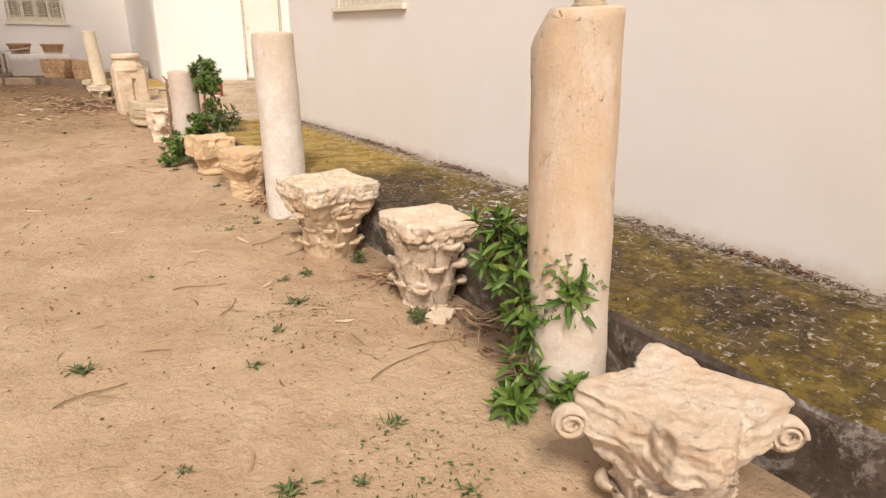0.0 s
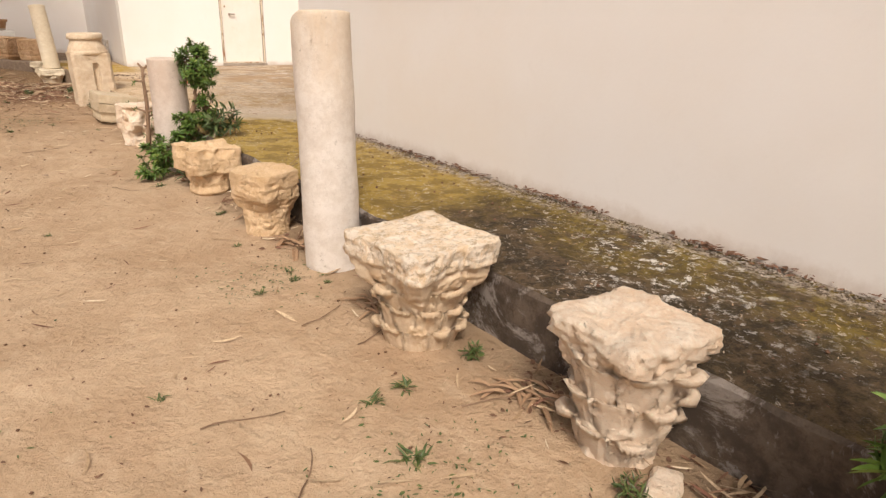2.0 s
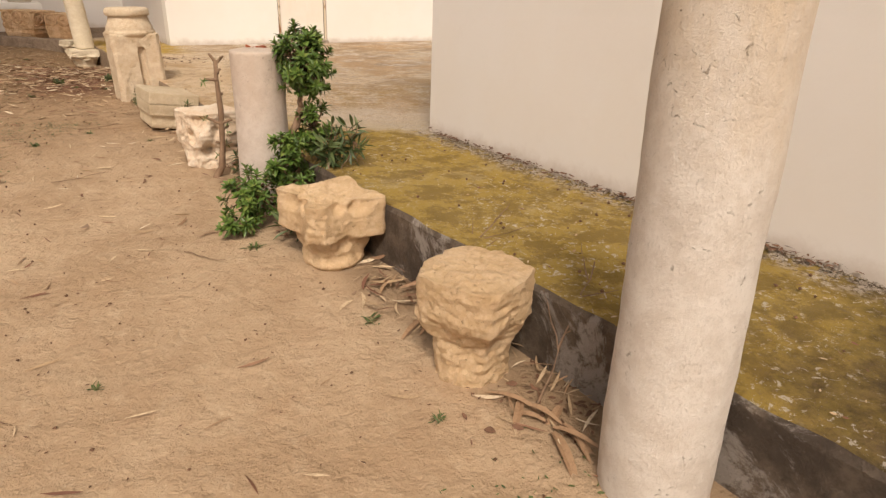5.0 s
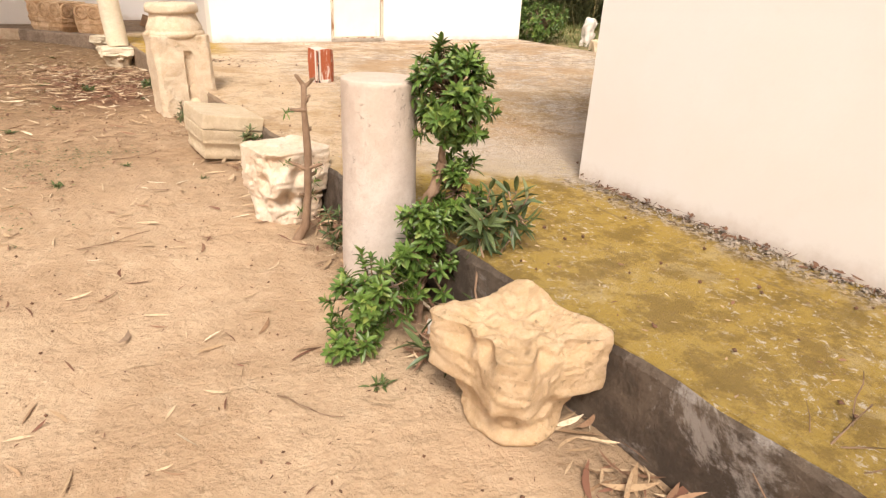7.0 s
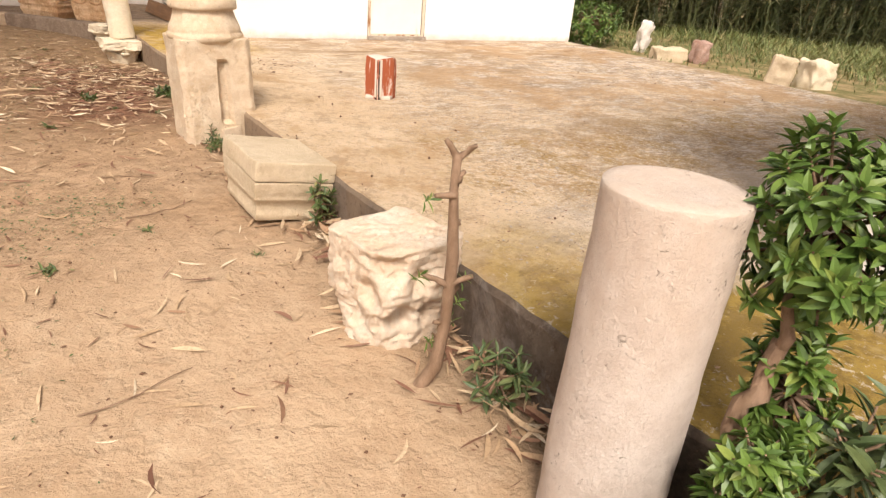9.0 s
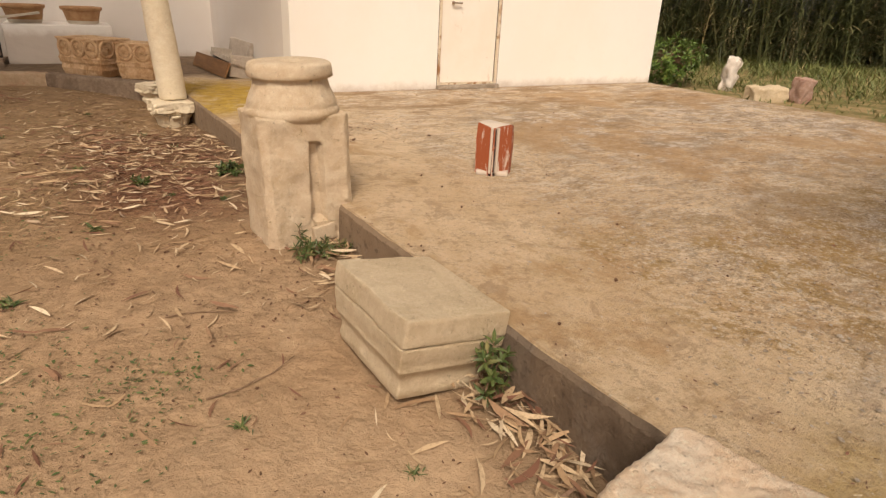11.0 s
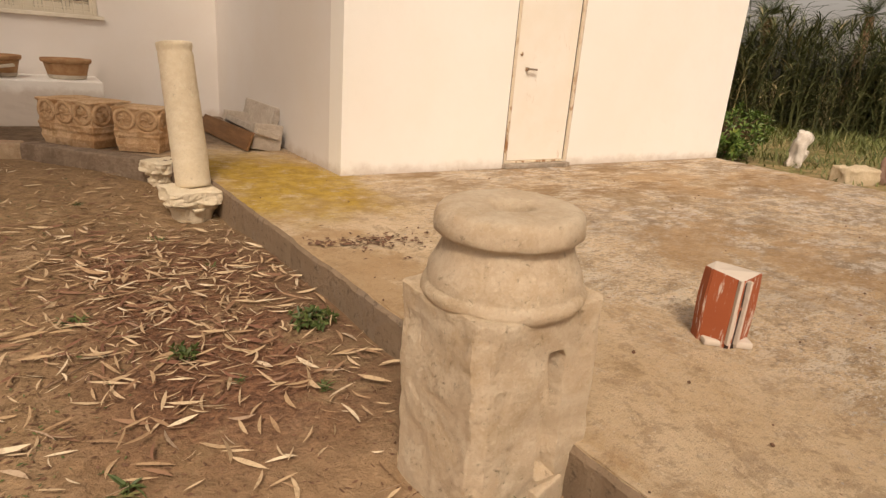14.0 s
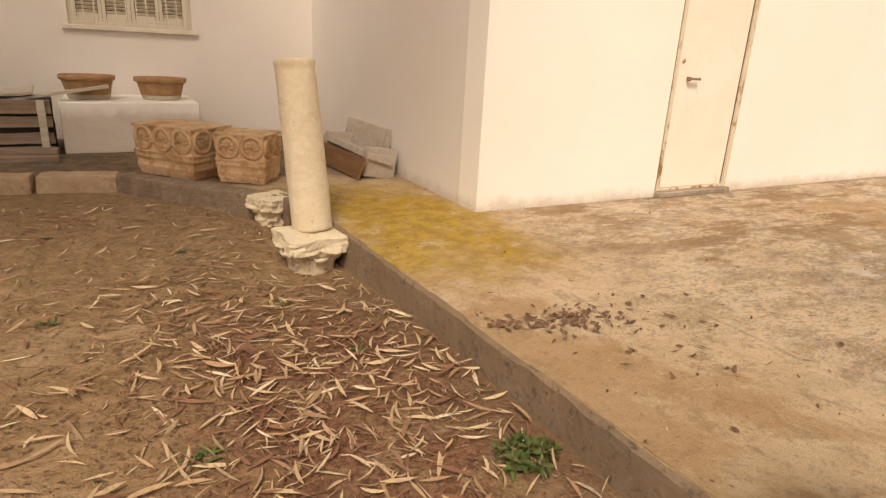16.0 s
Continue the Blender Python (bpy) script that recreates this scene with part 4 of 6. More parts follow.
def stump():
    red = painted_mat("flaking_red_paint", (0.34, 0.092, 0.036), (0.62, 0.50, 0.42), 0.53)
    pale = painted_mat("flaking_white_paint", (0.58, 0.50, 0.42), (0.30, 0.22, 0.16), 0.66)
    black = painted_mat("black_painted_groove", (0.045, 0.03, 0.025), (0.30, 0.16, 0.10), 0.66)
    ob = empty("painted_stump", pose(2.86, 11.93, TOP, 0, 0, -38), "broken angular stone stump with flaking red, white and black paint", "stump")
    sides = [(-0.135, 0.05), (-0.13, -0.04), (-0.03, -0.115), (0.0, -0.12), (0.035, -0.10), (0.12, -0.02), (0.135, 0.06), (0.06, 0.12), (-0.06, 0.12)]
    bm = bmesh.new()
    low = [bm.verts.new((x * 0.97, y * 0.97, -0.01)) for x, y in sides]
    mid = [bm.verts.new((x * 1.02, y * 1.02, 0.2 + 0.02 * math.sin(i * 2.1))) for i, (x, y) in enumerate(sides)]
    top = [bm.verts.new((x * 0.96, y * 0.96, 0.35 + 0.016 * math.sin(i * 1.7))) for i, (x, y) in enumerate(sides)]
    n = len(sides)
    for a, b in ((low, mid), (mid, top)):
        for i in range(n):
            q = bm.faces.new((a[i], a[(i + 1) % n], b[(i + 1) % n], b[i]))
            q.material_index = 2 if i in (2, 3) else 0
    bm.faces.new(top).material_index = 1
    bmesh.ops.bevel(bm, geom=bm.edges[:], offset=0.006, segments=2, affect="EDGES")
    part("shaft", bm, [red, pale, black], ob)
    for x, y, a in ((-0.018, -0.122, 10), (0.026, -0.112, 35)):
        b2 = bmesh.new()
        box(b2, -0.008, 0.008, -0.012, 0.012, 0.02, 0.345, None, 0.004)
        part("fillet", b2, pale, ob, "", pose(x, y, 0, 0, 0, a))
    b2 = bmesh.new()
    box(b2, -0.115, 0.115, -0.105, 0.105, -0.004, 0.03, None, 0.012)
    part("foot", b2, pale, ob, "whitish mortar foot")


stump()

# ---- column on a small capital ----
cap_h = capital("small white carved capital used as a column base", 1.21, 15.90, 0.06, 0.285, 0.45, 0.150, 4, IVORY, 7.7, 0.025, 0.014, "capitals by the edging", plate=0.68)
leaf_tiers(cap_h, 0.30, 0.155, IVORY, 64, ((0.05, 0.62, 8, 0, 1.0),), 0.08)
column("slender leaning ivory stone column on a capital", (1.255, 16.0, 0.34), (1.19, 16.16, 1.525), 0.148, 0.140, IVORY, 4.4, None, "column shafts", ((0.944, 0.012, -0.006), (0.985, 0.02, 0.004)))
capital("small white carved capital behind a slender column", 1.15, 16.78, 0.17, 0.25, 0.34, 0.13, 25, IVORY, 8.8, 0.03, 0.018, "capitals by the edging", plate=0.68)


# ---- carved blocks ----
def ring_mesh(r, t, n=30, k=6):
    verts = [((r + t * math.cos(b)) * math.cos(a), t * 0.8 * math.sin(b), (r + t * math.cos(b)) * math.sin(a)) for a in [2 * math.pi * i / n for i in range(n)] for b in [2 * math.pi * j / k for j in range(k)]]
    faces = [(i * k + j, i * k + (j + 1) % k, ((i + 1) % n) * k + (j + 1) % k, ((i + 1) % n) * k + j) for i in range(n) for j in range(k)]
    return verts, faces


def petal_mesh(r):
    """One curved petal of a whirl, facing -y."""
    verts, faces, steps = [], [], 6
    for s in range(steps):
        u = s / (steps - 1)
        a, rr = 0.9 * u, r * (0.16 + 0.70 * u)
        half = 0.016 * math.sin(math.pi * min(1, u + 0.15)) + 0.003
        c, d = math.cos(a), math.sin(a)
        verts += [(c * rr - d * half, 0.004, d * rr + c * half), (c * rr, -0.018, d * rr), (c * rr + d * half, 0.004, d * rr - c * half)]
    for s in range(steps - 1):
        for k in range(2):
            faces.append((s * 3 + k, s * 3 + k + 1, s * 3 + k + 4, s * 3 + k + 3))
    return mesh_of("petal", verts, faces, RELIEF, True)


def medallion(ob, loc, ring, petal, boss):
    """A ring with whirling petals."""
    m = part("medallion", ring, None, ob, "", loc)
    for i in range(7):
        part("petal", petal, None, m, "", pose(0, 0, 0, 0, 360 * i / 7, 0))
    part("boss", boss, None, m)


def carved_block(m, sx, sy, h, front, side, label, seed):
    ob = empty("carved_block", m, label, "carved block", "carved blocks on the platform")

    def shape(p):
        u = p.z / h
        k = 1.0 - 0.07 * smooth01(0.20, 0.02, u) + 0.055 * math.exp(-(((u - 0.46) / 0.04) ** 2)) + 0.03 * math.exp(-(((u - 0.37) / 0.03) ** 2)) - 0.03 * math.exp(-(((u - 0.28) / 0.06) ** 2)) + 0.03 * smooth01(0.93, 0.98, u)
        return Vector((p.x * k, p.y * k, p.z))

    part("body", rough_box(bmesh.new(), sx, sy, h, 16, 0.006, seed, 0.01, shape), RELIEF, ob)
    for n, along, turn, depth in ((front, sx, 0, sy / 2), (side, sy, 90, sx / 2)):
        r = min(along / n / 2.08, h * 0.235)
        rv, rf = ring_mesh(r - 0.012, 0.024)
        v2, f2 = lathe([(0.022, -0.004), (0.018, 0.014), (0.006, 0.020)], 12)
        kit = (mesh_of("medallion", rv, rf, RELIEF, True), petal_mesh(r - 0.012), mesh_of("boss", [(a, -c, b) for a, b, c in v2], f2, RELIEF, True))
        for i in range(n):
            u = (i + 0.5) / n * along - along / 2
            loc = pose(0, 0, 0, 0, 0, turn) @ pose(u, -depth - 0.004, h * 0.74)
            medallion(ob, loc, *kit)
        # row of beads low down
        b2 = bmesh.new()
        count = max(4, round(along / 0.05))
        for i in range(count):
            u = (i + 0.5) / count * along * 0.86 - along * 0.43
            bmesh.ops.create_icosphere(b2, subdivisions=1, radius=0.024, matrix=pose(0, 0, 0, 0, 0, turn) @ pose(u, -depth * 0.905, h * (0.10 + 0.02 * math.sin(i * 2.3))))
        part("bead_row", b2, RELIEF, ob, "", None, True)
    for turn, along, depth in ((0, sx, sy / 2), (90, sy, sx / 2)):
        b2 = bmesh.new()
        box(b2, -along / 2 - 0.012, along / 2 + 0.012, -depth - 0.018, -depth + 0.03, h * 0.955, h, pose(0, 0, 0, 0, 0, turn), 0.006)
        part("rim", b2, RELIEF, ob)
    return ob


ang = math.degrees(math.atan2(-0.60, 0.47))
carved_block(pose(0.61, 18.12, TOP, 0, 0, ang + 0), 0.72, 0.50, 0.48, 3, 2, "tan carved stone block with interlaced whirl medallions", 11)
carved_block(pose(1.13, 17.66, TOP, 0, 0, ang + 18), 0.46, 0.40, 0.46, 2, 2, "smaller tan carved stone block with two whirl medallions", 12)


# ---- edging stones of the platform ----
def edging(x0, y0, x1, y1, h, mat, label, seed, wide=0.2):
    a, b = Vector((x0, y0, 0)), Vector((x1, y1, 0))
    d = b - a
    me = from_bm("edging_stone", rough_box(bmesh.new(), d.length, wide, h + 0.25, 12, 0.012, seed, 0.02), mat)
    mid = (a + b) / 2
    thing("edging_stone", me, pose(mid.x, mid.y, TOP - h - 0.21, 0, 0, math.degrees(math.atan2(d.y, d.x))), label, "edging stone", "edging stones of the platform")


edging(1.30, 16.66, 0.06, 18.04, 0.1, EARTHY, "long dark rough edging stone", 21)
edging(0.02, 18.08, -0.62, 18.14, 0.12, EDGE, "pale edging stone with a red stain", 23, 0.24)
edging(-0.66, 18.14, -1.5, 18.22, 0.1, EDGE, "plain brown edging stone", 24, 0.24)
edging(-1.54, 18.24, -2.6, 18.32, 0.1, EDGE, "plain brown edging stone", 25, 0.24)


# ---- white plinth, pots, timber ----
def plinth():
    me = from_bm("plinth", rough_box(bmesh.new(), 1.40, 1.12, 0.55, 12, 0.006, 31, 0.012), BRIGHT_WASH)
    # brighter limewash colour offsets the shade the plinth stands in
    thing("plinth", me, pose(0.23, 20.03, TOP), "low whitewashed masonry plinth against the wall", "plinth")


def pot(x, y, r, h, turn):
    ob = empty("terracotta_pot", pose(x, y, TOP + 0.553, 0, 0, turn), "shallow wide terracotta pot with limescale on the plinth", "pot", "pots on the plinth")
    rows = [(r * 0.70, 0.0), (r * 0.74, 0.02), (r * 0.80, h * 0.35), (r * 0.88, h * 0.72), (r * 0.90, h * 0.78), (r * 0.80, h * 0.80), (r * 0.76, h * 0.62), (r * 0.3, h * 0.6)]
    v, f = lathe(rows, 48, 0.004, x)
    part("body", mesh_of("body", v, f, TERRA, True), None, ob)
    rim = [(r * 0.86, h * 0.77), (r * 0.97, h * 0.80), (r * 1.0, h * 0.90), (r * 0.99, h), (r * 0.90, h * 1.01), (r * 0.84, h * 0.95), (r * 0.82, h * 0.79)]
    v, f = lathe(rim, 48, 0.004, x + 2)
    part("rim", mesh_of("rim", v, f[:-2], TERRA, True), None, ob, "thick rolled rim")
    v, f = lathe([(r * 0.705, 0.0), (r * 0.750, 0.02), (r * 0.785, h * 0.2)], 48, 0.003, x)
    part("limescale", mesh_of("limescale", v, f[:-2], PALEWOOD, True), None, ob, "whitish limescale band")


plinth()
pot(-0.19, 19.98, 0.29, 0.26, 10)
pot(0.57, 19.98, 0.29, 0.25, 50)


def board(label, m, sx, sy, sz, mat, group="old timber beside the plinth", category="board", name="timber_board"):
    me = from_bm(name, rough_box(bmesh.new(), sx, sy, sz, 8, 0.004, sx * 3 + sy, 0.004), mat)
    return thing(name, me, m, label, category, group)


board("long pale painted board lying over a pot", pose(-0.55, 19.62, 0.985, 0, -9, 5), 1.15, 0.16, 0.03, PALEWOOD)
board("crumpled pale sheet board on the timber", pose(-1.05, 19.72, 1.00, 4, -3, 3), 0.7, 0.5, 0.03, PALEWOOD)


def crate():
    ob = empty("timber_crate", pose(-1.12, 19.75, TOP), "dark weathered timber crate beside the plinth", "crate")
    for z0, z1 in ((0.02, 0.10), (0.13, 0.24), (0.30, 0.41), (0.44, 0.58)):
        b2 = bmesh.new()
        rough_box(b2, 1.16, 0.05, z1 - z0, 8, 0.006, z0 * 9, 0.004)
        part("slat", b2, OLDWOOD, ob, "", pose(0, -0.36, z0))
    for x in (-0.5, 0.5):
        b2 = bmesh.new()
        rough_box(b2, 0.07, 0.06, 0.58, 6, 0.004, x, 0.004)
        part("post", b2, OLDWOOD if x < 0 else PALEWOOD, ob, "", pose(x, -0.40, 0.0))
    b2 = bmesh.new()
    rough_box(b2, 1.1, 0.64, 0.56, 6, 0.006, 4, 0.004)
    part("inside", b2, DARK, ob, "", pose(0, 0.0, 0.0))


crate()
board("grey plank lying on the platform", pose(-1.05, 19.05, TOP, 0, 0, 3), 1.1, 0.2, 0.06, OLDWOOD)
board("grey plank lying on the platform", pose(-1.0, 19.2, TOP + 0.062, 0, 0, -5), 1.0, 0.15, 0.05, OLDWOOD)


# ---- broken concrete bench and board by the side wall ----
def bench():
    ob = empty("broken_bench", pose(2.36, 18.15, TOP, 0, 0, 90), "broken pale concrete bench lying against the wall", "bench")
    part("seat", rough_box(bmesh.new(), 1.5, 0.28, 0.07, 8, 0.006, 41, 0.01), CONCRETE, ob, "", pose(0, 0.0, 0.16, 18, 0, 0))
    part("backrest", rough_box(bmesh.new(), 1.25, 0.07, 0.34, 8, 0.006, 42, 0.01), CONCRETE, ob, "", pose(0.2, -0.17, 0.12, 14, 0, 0))
    for x in (-0.66, 0.6):
        part("leg", rough_box(bmesh.new(), 0.10, 0.34, 0.30, 6, 0.008, 43 + x, 0.012), CONCRETE, ob, "", pose(x, 0.0, 0.0, 8, 0, 0))


bench()
board("brown veneered board leaning on a broken bench", pose(2.06, 18.25, TOP + 0.01, 22, 0, 94), 1.75, 0.03, 0.22, BROWNWOOD, "", "board", "brown_board")


# ---- door ----
def door():
    x0, x1, z0, z1 = DOOR
    ob = empty("door_1", pose((x0 + x1) / 2, BY + 0.02, z0), "cream metal door with rust stains, closed", "door")
    ob["kind"] = "structure"
    w, h = x1 - x0, z1 - z0
    part("leaf", rough_box(bmesh.new(), w - 0.10, 0.04, h - 0.06, 10, 0.0015, 51, 0.004), DOORPAINT, ob, "", pose(0, 0.02, 0.03))
    for name, a, b, c, d in (("jamb", -w / 2, -w / 2 + 0.045, 0, h), ("jamb", w / 2 - 0.045, w / 2, 0, h), ("sill", -w / 2 + 0.046, w / 2 - 0.046, 0, 0.028), ("head", -w / 2 + 0.046, w / 2 - 0.046, h - 0.028, h)):
        b2 = bmesh.new()
        box(b2, a + 0.002, b - 0.002, -0.032, 0.07, c + 0.002, d - 0.002, None, 0.004)
        part(name, b2, RUST, ob, "rusted steel frame")
    for x in (-w / 2 - 0.004, w / 2 - 0.004):
        b2 = bmesh.new()
        box(b2, x, x + 0.012, -0.022, 0.02, 0.0, h)
        part("gap", b2, DARK, ob, "dark gap beside the frame")
    for x in (-w / 2 + 0.047, w / 2 - 0.053):
        b2 = bmesh.new()
        box(b2, x, x + 0.006, -0.006, 0.02, 0.03, h - 0.03)
        part("gap", b2, DARK, ob, "dark gap beside the leaf")
    b2 = bmesh.new()
    box(b2, -0.075, 0.075, -0.055, -0.035, 1.04, 1.062, None, 0.006)
    box(b2, -0.065, -0.045, -0.04, 0.01, 1.03, 1.07, None, 0.004)
    part("door_handle", b2, METAL, ob, "worn lever handle", pose(-0.24, 0, 0.03))
    v, f = lathe([(0.022, 0), (0.022, 0.01), (0.012, 0.014)], 16)
    part("lock", mesh_of("lock", [(a, -c, b) for a, b, c in v], f, RUST, True), None, ob, "", pose(-0.385, 0.002, 1.24))
    b2 = bmesh.new()
    rough_box(b2, w + 0.02, 0.10, 0.05, 8, 0.006, 52, 0.008)
    step = thing("door_step", from_bm("door_step", b2, RUBBLE), pose((x0 + x1) / 2, BY - 0.02, TOP - 0.002), "low worn concrete door step", "step", kind="structure")
    b2 = bmesh.new()
    box(b2, x0 - 0.02, x1 + 0.02, BY + 0.2, BY + 0.29, z0 - 0.03, z1 + 0.02)
    thing("door_backing", from_bm("door_backing", b2, DARK), None, "dark lining behind the door", "lining", kind="structure")


door()


# ---- windows ----
def shuttered_window(name, m, w, h, label, leaves, grille):
    """Faces -y of its own; the sill is at z = 0."""
    ob = empty(name, m, label, "window")
    ob["kind"] = "structure"
    for a, b, c, d in ((-w / 2, -w / 2 + 0.05, 0, h), (w / 2 - 0.05, w / 2, 0, h), (-w / 2 + 0.052, w / 2 - 0.052, 0, 0.05), (-w / 2 + 0.052, w / 2 - 0.052, h - 0.05, h)):
        b2 = bmesh.new()
        box(b2, a, b, 0.02, 0.11, c, d, None, 0.005)
        part("window_frame", b2, SHUTTER, ob)
    lw = (w - 0.1) / leaves
    slat = from_bm("slat", box(bmesh.new(), -lw / 2 + 0.05, lw / 2 - 0.05, -0.004, 0.004, -0.018, 0.018), SHUTTER)
    for k in range(leaves):
        cx = -w / 2 + 0.05 + lw * (k + 0.5)
        b2 = bmesh.new()
        for a, b, c, d in ((-lw / 2, -lw / 2 + 0.045, 0.05, h - 0.05), (lw / 2 - 0.045, lw / 2, 0.05, h - 0.05), (-lw / 2 + 0.045, lw / 2 - 0.045, 0.05, 0.14), (-lw / 2 + 0.045, lw / 2 - 0.045, h - 0.14, h - 0.05)):
            box(b2, a + 0.002, b - 0.002, 0.035, 0.075, c, d, None, 0.003)
        sh = part("shutter", b2, SHUTTER, ob, "louvred cream shutter", pose(cx, 0, 0))
        n = int((h - 0.28) / 0.042)
        for i in range(n):
            part("slat", slat, None, sh, "", pose(0, 0.055, 0.16 + i * 0.042, 38, 0, 0))
    b2 = bmesh.new()
    box(b2, -w / 2 - 0.07, w / 2 + 0.07, -0.07, 0.10, -0.055, -0.003, None, 0.008)
    part("window_sill", b2, SHUTTER, ob)
    b2 = bmesh.new()
    box(b2, -w / 2, w / 2, 0.16, 0.2, 0, h)
    part("inside", b2, DARK, ob)
    if grille:
        n = 12
        for i in range(n):
            x = -w / 2 + w * (i + 0.5) / n
            v, f = lathe([(0.007, 0.02), (0.007, h - 0.02)], 8)
            part("bar", mesh_of("bar", v, f, SHUTTER), None, ob, "", pose(x, -0.05, 0))
        for z in (0.07, h * 0.5, h - 0.08):
            b2 = bmesh.new()
            box(b2, -w / 2, w / 2, -0.062, -0.038, z, z + 0.014)
            part("cross_bar", b2, SHUTTER, ob)
    return ob


shuttered_window("window_2", pose((W2[0] + W2[1]) / 2, BW + 0.02, W2[2]), W2[1] - W2[0], W2[3] - W2[2], "cream louvred shutters behind a thin iron grille", 4, True)
shuttered_window("window_1", TURN @ pose(LW + 0.02, (W1[0] + W1[1]) / 2, W1[2], 0, 0, -90), W1[1] - W1[0], W1[3] - W1[2], "cream louvred shutters behind a thin iron grille", 4, True)


# ---- plants ----
def blade(verts, faces, base, d, up, length, width, bend, segs=4, fold=0.25):
    """One lance-shaped leaf, folded along its rib."""
    d = d.normalized()
    side = d.cross(up)
    side = side.normalized() if side.length > 1e-4 else Vector((1, 0, 0))
    nrm = side.cross(d).normalized()
    n0 = len(verts)
    for s in range(segs + 1):
        u = s / segs
        w = width * (math.sin(math.pi * min(1.0, 0.12 + 0.88 * u)) ** 0.8) * (1.0 if u < 0.999 else 0.05)
        c = base + d * (length * u) - nrm * (bend * length * u * u)
        verts += [c - side * w / 2 + nrm * w * fold, c, c + side * w / 2 + nrm * w * fold]
    for s in range(segs):
        for k in range(2):
            a = n0 + s * 3 + k
            faces.append((a, a + 1, a + 4, a + 3))


def rosette(verts, faces, rng, at, axis, count, length, width, spread=(25, 95)):
    axis = axis.normalized()
    t = axis.orthogonal().normalized()
    b = axis.cross(t)
    for i in range(count):
        a = i * 2.4 + rng.uniform(-0.3, 0.3)
        u = i / count
        tilt = radians(spread[1] + (spread[0] - spread[1]) * u + rng.uniform(-10, 10))
        out = t * math.cos(a) + b * math.sin(a)
        d = axis * math.cos(tilt) + out * math.sin(tilt)
        k = rng.uniform(0.75, 1.1) * (1 - 0.3 * u)
        blade(verts, faces, at - axis * (1 - u) * length * 0.7, d, axis, length * k, width * k, rng.uniform(0.05, 0.35))


def tube(verts, faces, pts, r0, r1, k=7):
    n0 = len(verts)
    for i, p in enumerate(pts):
        p = Vector(p)
        d = (Vector(pts[min(i + 1, len(pts) - 1)]) - Vector(pts[max(i - 1, 0)])).normalized()
        t = d.orthogonal().normalized()
        b = d.cross(t)
        r = r0 + (r1 - r0) * i / max(1, len(pts) - 1)
        r *= 1 + 0.12 * math.sin(i * 2.7)
        for j in range(k):
            a = 2 * math.pi * j / k
            verts.append(p + t * math.cos(a) * r + b * math.sin(a) * r)
    for i in range(len(pts) - 1):
        for j in range(k):
            faces.append((n0 + i * k + j, n0 + i * k + (j + 1) % k, n0 + (i + 1) * k + (j + 1) % k, n0 + (i + 1) * k + j))
    faces.append(tuple(n0 + (len(pts) - 1) * k + j for j in range(k)))


def curve_pts(a, b, rng, n=7, wob=0.03):
    a, b = Vector(a), Vector(b)
    out = [a]
    for i in range(1, n):
        u = i / n
        out.append(a.lerp(b, u) + Vector((rng.uniform(-wob, wob), rng.uniform(-wob, wob), rng.uniform(-wob, wob) * 0.5)))
    return out + [b]


def shrub(name, label, x, y, stems, clumps, leaf_len, leaf_w, seed, mat=LEAF, category="shrub"):
    """stems: (from, to, r0, r1); clumps: (centre, radii, number of rosettes, leaves in each)."""
    rng = random.Random(seed)
    ob = empty(name, pose(x, y, ground_z(x, y) - 0.01), label, category)
    v, f = [], []
    for a, b, r0, r1 in stems:
        tube(v, f, curve_pts(a, b, rng), r0, r1)
    lv, lf = [], []
    for centre, radii, n, leaves in clumps:
        c = Vector(centre)
        for i in range(n):
            d = Vector((rng.gauss(0, 1), rng.gauss(0, 1), rng.gauss(0.15, 1))).normalized()
            k = rng.uniform(0.45, 1.0) ** 0.6
            at = c + Vector((d.x * radii[0], d.y * radii[1], d.z * radii[2])) * k
            at.z = max(at.z, 0.05)
            tube(v, f, [c.lerp(at, 0.15), c.lerp(at, 0.6) + Vector((0, 0, -0.01)), at], 0.005, 0.003, 5)
            axis = (d + Vector((0, 0, 0.7))).normalized()
            rosette(lv, lf, rng, at, axis, leaves, leaf_len * rng.uniform(0.8, 1.15), leaf_w)
    part("stem", mesh_of("stem", v, f, BARK, True), None, ob)
    part("foliage", mesh_of("foliage", lv, lf, mat, False), None, ob)
    return ob


shrub("shrub", "leafy green shrub with lance-shaped leaves beside a column", 1.50, 1.12,
      [((0, 0, 0), (-0.04, 0.03, 0.45), 0.014, 0.009), ((0, 0, 0.02), (0.06, -0.08, 0.55), 0.012, 0.008), ((0, 0, 0), (-0.16, -0.08, 0.3), 0.012, 0.007), ((0, 0, 0.4), (0.0, 0.2, 0.6), 0.01, 0.006)],
      [((-0.06, 0.16, 0.66), (0.15, 0.18, 0.20), 20, 14), ((0.08, -0.10, 0.60), (0.14, 0.14, 0.20), 28, 14), ((0.0, 0.0, 0.40), (0.12, 0.13, 0.14), 12, 13), ((-0.13, -0.08, 0.16), (0.15, 0.15, 0.14), 13, 13), ((0.06, -0.20, 0.12), (0.10, 0.1, 0.10), 6, 12), ((0.12, 0.02, 0.50), (0.10, 0.10, 0.14), 9, 13)],
      0.115, 0.032, 11)
